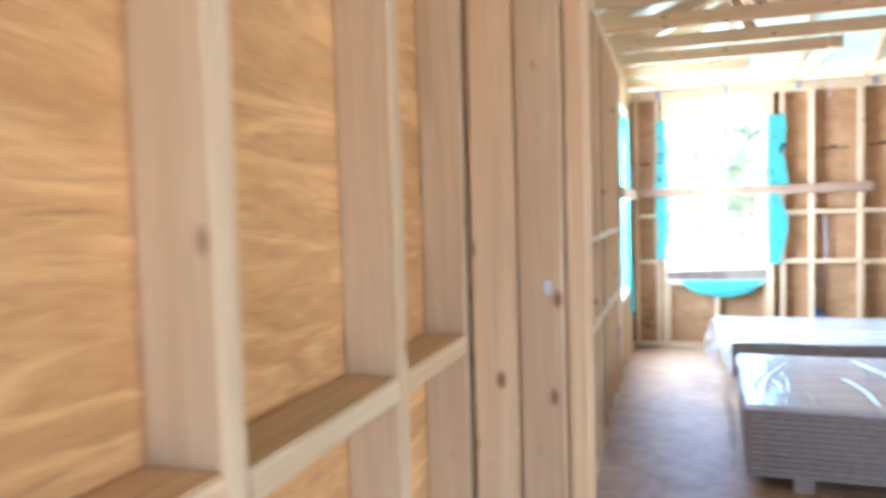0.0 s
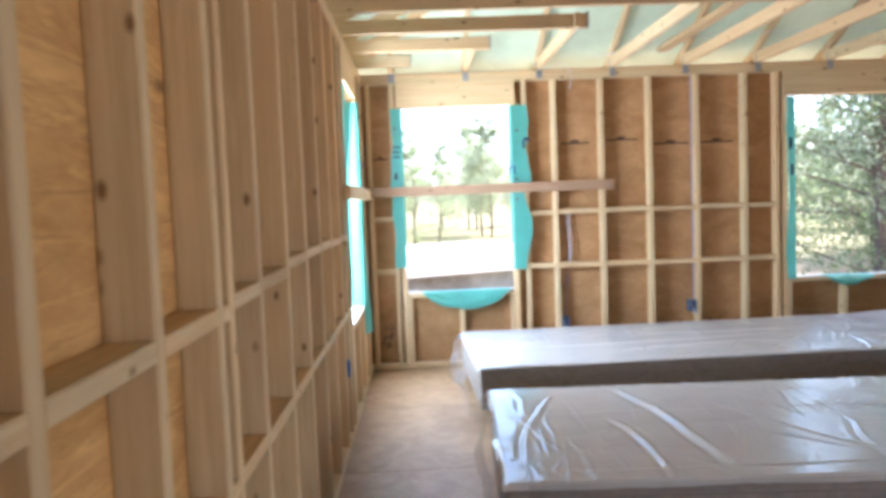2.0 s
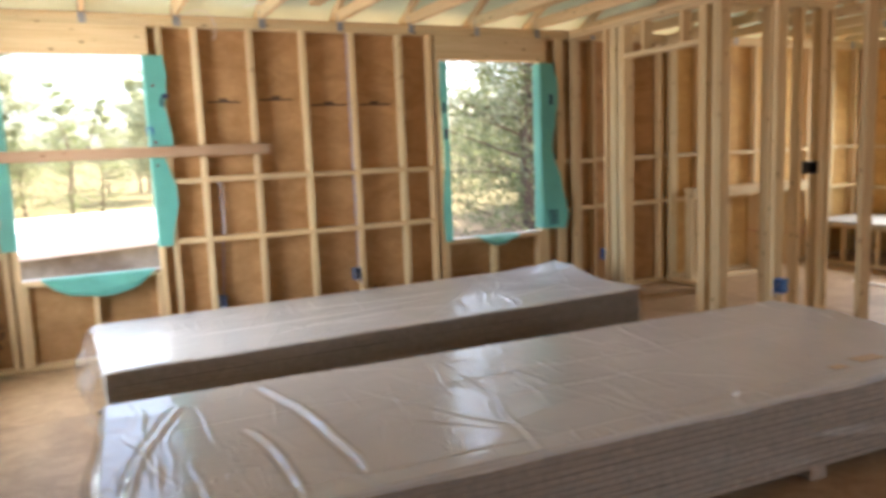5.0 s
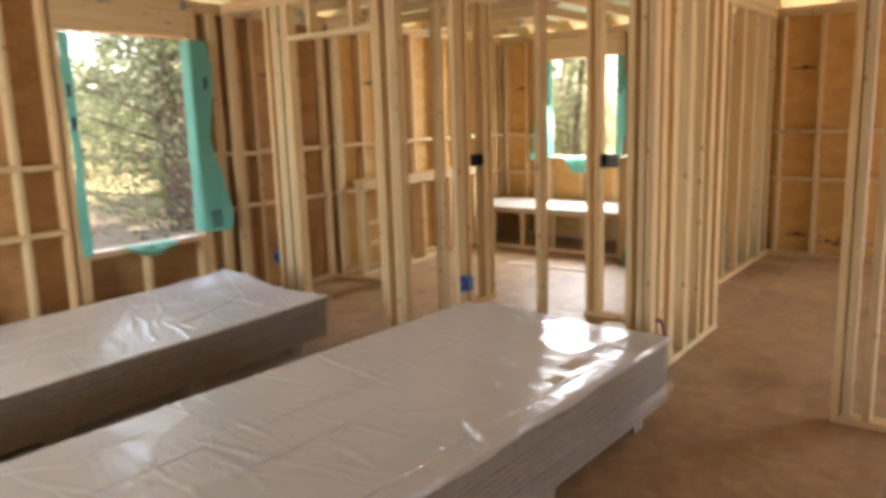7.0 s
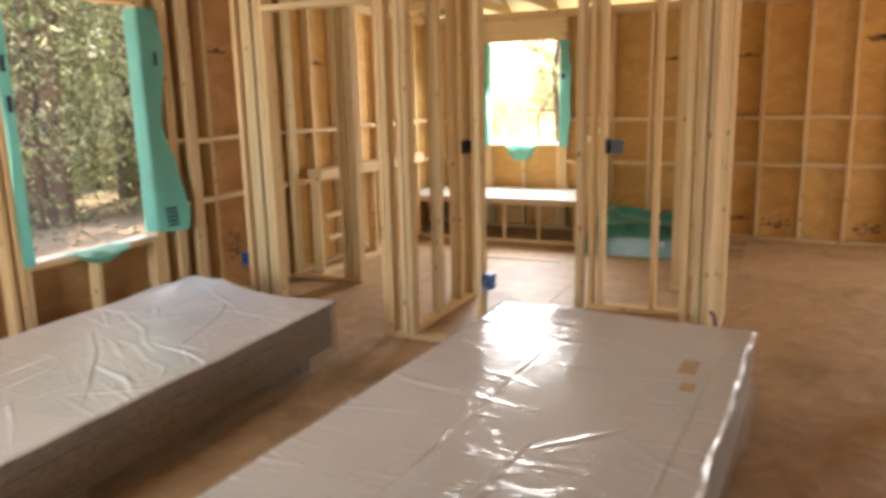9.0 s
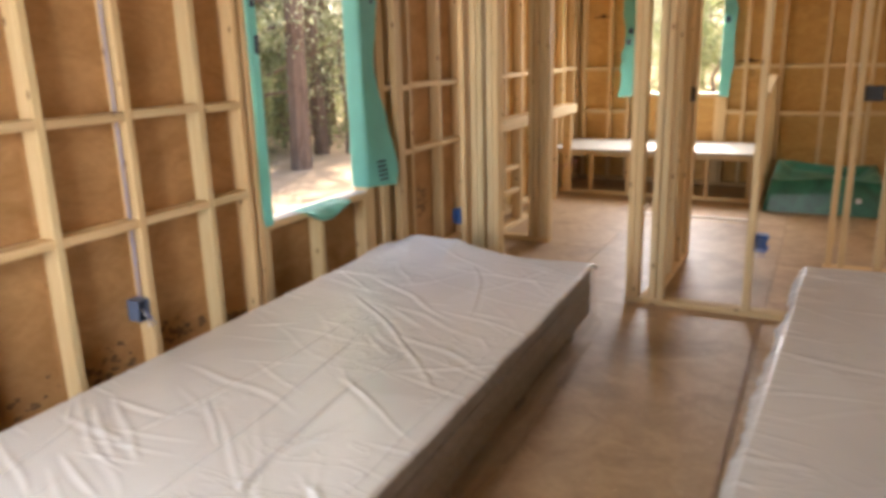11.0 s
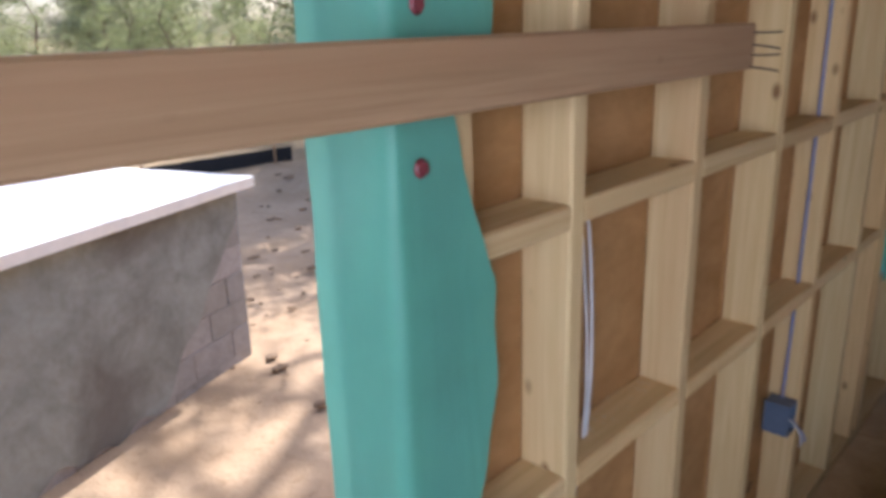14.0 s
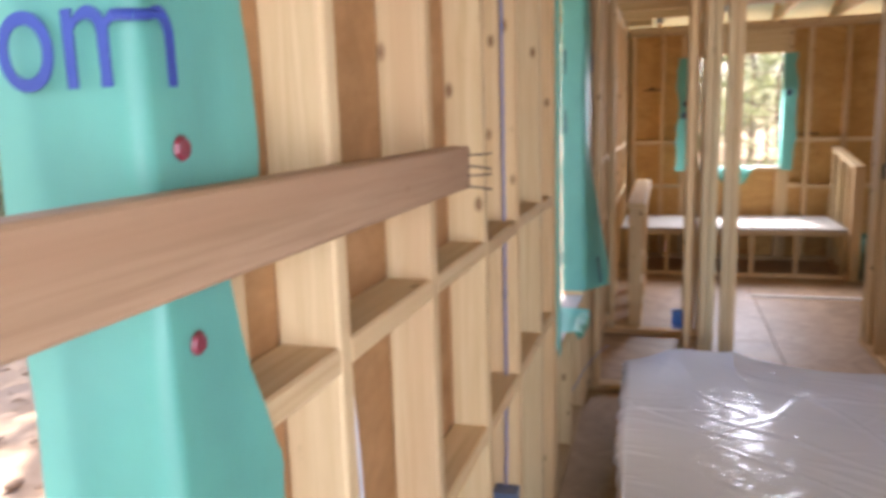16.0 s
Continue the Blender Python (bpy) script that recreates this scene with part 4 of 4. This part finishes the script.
fin = Vector((-fdir.y, fdir.x, 0)) * -1.0
fturn = math.degrees(math.atan2(fdir.y, fdir.x))


def block_mesh():
    bm = bmesh.new()
    bmesh.ops.create_cube(bm, size=1)
    for v in bm.verts:
        v.co = (v.co.x * 0.398, v.co.y * 0.19, v.co.z * 0.198)
    bmesh.ops.bevel(bm, geom=bm.edges[:], offset=0.003, segments=1, affect="EDGES")
    me = bpy.data.meshes.new("block")
    bm.to_mesh(me)
    bm.free()
    me.materials.append(BLOCK)
    return me


BLK = block_mesh()
for r in range(7):
    for i in range(16):
        p = Vector((3.56, 10.96, GROUND - 0.12 + 0.1 + 0.2 * r)) + fdir * (0.2 + 0.4 * i + (0.2 if r % 2 else 0.0)) + fin * 0.1
        link("block", BLK, None, foundation, "", Matrix.Translation(p + fin * random.uniform(-0.003, 0.003)) @ pose(0, 0, 0, 0, 0, fturn))
    for i in range(9):
        p = Vector((3.56, 10.96, GROUND - 0.12 + 0.1 + 0.2 * r)) + fin * (0.2 + 0.4 * i + (0.0 if r % 2 else 0.2)) + fdir * 0.1
        link("block", BLK, None, foundation, "", Matrix.Translation(p) @ pose(0, 0, 0, 0, 0, fturn + 90))
PARGE = sheet_material("cement_parging", (0.31, 0.345, 0.33), (0.22, 0.245, 0.232), 2.5, (0.11, 0.10, 0.085), 0.44, 0.95)


def parge_place(u, v):
    along = 6.2 * u
    low = max(0.0, 1.05 - 1.15 * along) + 0.10 * noise.noise((along * 5, 0, 2)) + 0.05
    z = GROUND + low + (1.28 - low) * v
    p = Vector((3.56, 10.96, z)) + fdir * (along + 0.01) - fin * (0.012 + 0.006 * noise.noise((along * 3, z * 3, 0)))
    return tuple(p)


link("parging", grid_mesh(90, 24, parge_place, PARGE), None, foundation, "grey cement coat with a ragged edge")
slab = bmesh.new()
bmesh.ops.create_cube(slab, size=1)
for v in slab.verts:
    v.co = (v.co.x * 6.8, v.co.y * 5.2, v.co.z * 0.07)
link("floor_deck", slab, WHITE_DECK, foundation, "white floor deck",
     Matrix.Translation(Vector((3.56, 10.96, GROUND + 1.32)) + fdir * 3.3 + fin * 2.5) @ pose(0, 0, 0, 0, 0, fturn))
clod_mesh = bmesh.new()
bmesh.ops.create_icosphere(clod_mesh, subdivisions=2, radius=1)
for v in clod_mesh.verts:
    v.co *= 1 + 0.35 * noise.noise(v.co * 1.7)
CLOD = bpy.data.meshes.new("clod")
clod_mesh.to_mesh(CLOD)
clod_mesh.free()
CLOD.materials.append(plain_material("dark_clod", (0.22, 0.15, 0.09), 0.95, vary=0.4))
clods = bmesh.new()
rnd = random.Random(6)
for i in range(620):
    cx = 4.5 + 1.1 * (i % 7)
    x, y, r = rnd.gauss(cx, 0.9), 9.2 + 0.75 * (cx - 4) + abs(rnd.gauss(0, 2.2)), 0.006 + 0.045 * rnd.random() ** 3
    bmesh.ops.create_icosphere(clods, subdivisions=1, radius=r, matrix=Matrix.Translation((x, y, ground_place(((x - 5) / 1800 + 0) * 0 + 0.5, 0.5)[2] + 0.04)) @ Matrix.Diagonal((rnd.uniform(0.7, 2.4), 1, 0.6, 1)))
tagged(link("clods", clods, CLOD.materials[0]), "dark clods and sticks strewn over the sand", "debris", kind="stuff")
FENCE = plain_material("black_silt_fence", (0.02, 0.02, 0.022), 0.7)
silt = base("silt_fence", (8, 17.5, GROUND), "low black silt fence along the lot edge", "fence")
link("fence_cloth", grid_mesh(60, 3, lambda u, v: (-25 + 34 * u, 17.8 + 0.4 * math.sin(u * 9), GROUND - 0.05 + 0.28 * v), FENCE), None, silt)
for i in range(14):
    stick("fence_post", (-24 + 2.5 * i, 17.8, GROUND - 0.1), (-23.96 + 2.5 * i, 17.84, GROUND + 0.34), silt, PINE_OLD)

BARK = sheet_material("pine_bark", (0.22, 0.16, 0.12), (0.11, 0.075, 0.055), 5, (0.05, 0.035, 0.025), stretch=(1, 1, 0.3))


def leaf_material(name, a, b):
    k = Mat(name)
    geo = k.n("NewGeometry")
    c = k.ramp(geo.outputs["Random Per Island"], (0, a), (1, b))
    k.finish(c, 0.6)
    tr, mix = k.n("BsdfTranslucent"), k.n("MixShader", Fac=0.58)
    k.l(c, tr.inputs["Color"])
    k.l(k.b.outputs[0], mix.inputs[1])
    k.l(tr.outputs[0], mix.inputs[2])
    k.l(mix.outputs[0], k.out.inputs[0])
    return k.m


# Paler than natural needles: the washed-out haze outdoors is mixed into this colour.
LEAF = leaf_material("hazy_pine_needles", (0.23, 0.25, 0.135), (0.50, 0.50, 0.31))
SHRUB = leaf_material("shrub_leaves", (0.14, 0.18, 0.07), (0.34, 0.36, 0.17))


def tree_meshes(seed, height, bare, spread, leaf, size, count):
    """Trunk with limbs as one mesh, and a crown of small separate leaf clumps."""
    rnd = random.Random(seed)
    bm = bmesh.new()
    def limb(p, q, r0, r1):
        d = q - p
        m = Matrix.Translation((p + q) / 2) @ d.to_track_quat("Z", "Y").to_matrix().to_4x4()
        bmesh.ops.create_cone(bm, cap_ends=True, segments=8, radius1=r0, radius2=r1, depth=d.length, matrix=m)
    pts = [Vector((rnd.uniform(-0.12, 0.12) * i, rnd.uniform(-0.12, 0.12) * i, height * i / 5 - (0.2 if i == 0 else 0))) for i in range(6)]
    r = height * 0.013
    for i in range(5):
        limb(pts[i], pts[i + 1], r * (1 - i * 0.18), r * (1 - (i + 1) * 0.18) + 0.004)
    verts, faces = [], []
    for b in range(26):
        t = bare + (1 - bare) * (b + rnd.random()) / 26
        k = min(4, int(t * 5))
        p = pts[k].lerp(pts[k + 1], t * 5 - k)
        ang, reach = rnd.uniform(0, 6.28), spread * (1.15 - 0.8 * (t - bare) / (1 - bare)) * rnd.uniform(0.5, 1.1)
        q = p + Vector((math.cos(ang) * reach, math.sin(ang) * reach, reach * rnd.uniform(0.0, 0.5)))
        limb(p, q, r * 0.25, 0.006)
        for c in range(count):
            s = rnd.uniform(0.25, 1.05)
            at = p.lerp(q, s) + Vector((rnd.gauss(0, 0.2), rnd.gauss(0, 0.2), rnd.gauss(0, 0.16))) * reach * 0.8
            n = Vector((rnd.gauss(0, 1), rnd.gauss(0, 1), rnd.gauss(0, 1))).normalized()
            side = n.orthogonal().normalized() * size * rnd.uniform(0.4, 1.2)
            up = n.cross(side).normalized() * size * rnd.uniform(0.3, 0.8)
            i0 = len(verts)
            verts += [at - side, at + up * 0.6, at + side, at - up * 0.6]
            faces.append((i0, i0 + 1, i0 + 2, i0 + 3))
    trunk, crown = bpy.data.meshes.new("trunk"), bpy.data.meshes.new("crown")
    bm.to_mesh(trunk)
    bm.free()
    crown.from_pydata([tuple(v) for v in verts], [], faces)
    trunk.materials.append(BARK)
    crown.materials.append(leaf)
    return trunk, crown


KINDS = [tree_meshes(1, 16, 0.42, 2.4, LEAF, 0.10, 150), tree_meshes(2, 19, 0.48, 2.2, LEAF, 0.10, 150), tree_meshes(3, 12, 0.12, 2.9, LEAF, 0.085, 230),
         tree_meshes(4, 5, 0.05, 1.9, SHRUB, 0.05, 230), tree_meshes(5, 3, 0.03, 1.6, SHRUB, 0.045, 200), tree_meshes(6, 11, 0.18, 3.9, LEAF, 0.17, 230)]


def tree(kind, x, y, turn, scale=1.0):
    trunk, crown = KINDS[kind]
    tall = kind < 2
    name = "shrub" if kind in (3, 4) else "pine_tree"
    label = ("tall pine tree with a bare grey trunk" if tall else "bushy green pine tree" if kind in (2, 5) else "yellow-green leafy shrub at the wood's edge")
    m = Matrix.Translation((x, y, GROUND - 0.05)) @ pose(0, 0, 0, 0, 0, turn) @ Matrix.Scale(scale, 4)
    root = base(name, (x, y, GROUND - 0.05), label, "shrub" if kind in (3, 4) else "tree", "trees beyond the lot")
    link("trunk", trunk, None, root, "", m)
    link("crown", crown, None, root, "", m)


rnd = random.Random(11)
tree(0, 12.8, 13.9, 20, 1.1)
tree(1, 14.6, 18.5, 80)
tree(3, 15.5, 14.6, 10, 0.9)
tree(4, 13.4, 15.6, 50)
tree(3, 17.0, 18.0, 10, 1.1)
tree(4, 11.5, 17.2, 200, 0.9)
def planted(kinds, count, x_range, y_range, sizes, near):
    """Trees strewn over a stretch; near: only right of the line along which the lot is cleared."""
    made = 0
    while made < count:
        x, y = rnd.uniform(*x_range), rnd.uniform(*y_range)
        if (x > 2.8 + 0.78 * (y - 6.5)) == near:
            tree(rnd.choice(kinds), x, y, rnd.uniform(0, 360), rnd.uniform(*sizes))
            made += 1


planted((0, 1, 2, 2), 22, (9, 30), (15, 36), (0.8, 1.15), True)
planted((2, 3, 3, 4), 22, (9, 28), (15, 27), (0.5, 1.0), True)
planted((5,), 44, (-30, 34), (38, 62), (0.5, 0.75), False)
planted((3,), 34, (-16, 26), (34, 40), (0.7, 1.1), False)
planted((2, 5), 16, (26, 44), (-6, 14), (0.55, 0.8), True)
planted((3, 4), 10, (19, 28), (0, 14), (0.7, 1.1), True)
planted((2, 3), 14, (17, 26), (1, 15), (0.55, 0.9), True)
planted((2, 3), 14, (13, 26), (15, 26), (0.6, 1.0), True)
for i in range(7):
    y = rnd.uniform(16, 24)
    tree(3, 1 + (y - 6.5) * rnd.uniform(0.86, 1.04), y, rnd.uniform(0, 360), rnd.uniform(1.2, 1.7))


# ---- small marks and litter ----
def stamp(wall, axis, a, face, z, w, side):
    """A printed line with a small peak on sheathing."""
    cc = on_wall(axis, face, side * 0.001)
    panel("stamp", *cc(a, a + w, z, z + 0.014), wall, STAMP, "dark printed mill mark")
    panel("stamp", *cc(a + w * 0.35, a + w * 0.62, z + 0.016, z + 0.034), wall, STAMP)


for a, z, w in ((1.83, 1.83, 0.24), (2.22, 1.845, 0.26), (0.25, 1.75, 0.12), (5.45, 1.9, 0.2), (6.75, 1.85, 0.22), (2.62, 1.80, 0.3), (3.02, 1.80, 0.28)):
    stamp(wall_north, "x", a, NY + D - 0.0015, z, w, 1)
for a, z, w in ((3.42, 1.86, 0.22), (1.80, 1.98, 0.3), (2.2, 1.98, 0.3), (3.42, 0.2, 0.2), (4.15, 1.86, 0.2), (6.66, 1.8, 0.18), (5.1, 1.3, 0.2)):
    stamp(wall_east, "y", a, EX + D - 0.0015, z, w, 1)


def litter(x0, x1, y0, y1, z, count, seed, label):
    """Shavings and dust lying on a ledge or along the floor."""
    rnd, verts, faces = random.Random(seed), [], []
    for i in range(count):
        x, y = rnd.uniform(x0, x1), y0 + (y1 - y0) * min(1, abs(rnd.gauss(0, 0.4)))
        r, a = rnd.uniform(0.002, 0.007), rnd.uniform(0, 6.28)
        h = rnd.uniform(0.001, 0.005)
        i0 = len(verts)
        for k in range(3):
            verts.append((x + r * math.cos(a + k * 2.1), y + r * math.sin(a + k * 2.1) * 0.7, z + 0.0005))
        verts.append((x, y, z + h))
        faces += [(i0, i0 + 1, i0 + 3), (i0 + 1, i0 + 2, i0 + 3), (i0 + 2, i0, i0 + 3)]
    me = bpy.data.meshes.new("sawdust")
    me.from_pydata(verts, [], faces)
    me.materials.append(SAWDUST)
    tagged(link("sawdust", me, None), label, "sawdust", kind="stuff")


litter(1.80, 2.12, NY + 0.085, NY + 0.01, 1.283, 130, 3, "pale sawdust lying on the blocking")
litter(1.80, 2.12, NY + 0.085, NY + 0.01, 0.836, 130, 4, "pale sawdust lying on the lower blocking")
litter(WX + 0.002, WX + 0.14, 2.2, 6.9, 0.0, 10, 5, "pale sawdust along the wall's foot")
litter(0.3, 0.9, 3.0, 6.8, 0.0, 160, 6, "scattered shavings on the subfloor")
litter(2.4, 6.0, 4.7, 5.3, 0.0, 220, 7, "scattered shavings between the stacks")


MOULD = plain_material("mould_stain", (0.18, 0.105, 0.055), 0.9, vary=0.4, scale=40)


def stain(wall, axis, a, z, w, h, face, side, seed, count=26):
    """A patch of dark mould on sheathing: many small ragged spots."""
    rnd, verts, faces = random.Random(seed), [], []
    for i in range(count):
        ca, cz = a + w * min(1, max(0, rnd.gauss(0.5, 0.25))), z + h * min(1, max(0, rnd.gauss(0.4, 0.25)))
        r = rnd.uniform(0.004, 0.020)
        i0 = len(verts)
        for k in range(9):
            q = r * rnd.uniform(0.5, 1.2)
            p = (ca + q * 1.5 * math.cos(k * 0.698), face - side * (0.0006 + 0.00004 * i), cz + q * math.sin(k * 0.698))
            verts.append(p if axis == "x" else (p[1], p[0], p[2]))
        faces.append(tuple(range(i0, i0 + 9)))
    me = bpy.data.meshes.new("stain")
    me.from_pydata(verts, [], faces)
    me.materials.append(MOULD)
    link("stain", me, None, wall, "dark mould blotches")


for k, (a, z, w, h) in enumerate(((2.22, 0.08, 0.3, 0.2), (2.62, 0.16, 0.3, 0.14), (3.02, 0.2, 0.28, 0.1), (1.82, 0.1, 0.28, 0.18), (3.44, 0.12, 0.18, 0.1), (0.25, 0.15, 0.13, 0.2), (5.5, 0.3, 0.2, 0.2))):
    stain(wall_north, "x", a, z, w, h, NY + D, 1, 30 + k)
for k, (a, z, w, h) in enumerate(((3.0, 0.12, 0.3, 0.1), (2.2, 0.1, 0.3, 0.12), (1.8, 0.15, 0.3, 0.1), (2.2, 1.95, 0.3, 0.06))):
    stain(wall_east, "y", a, z, w, h, EX + D, 1, 50 + k)
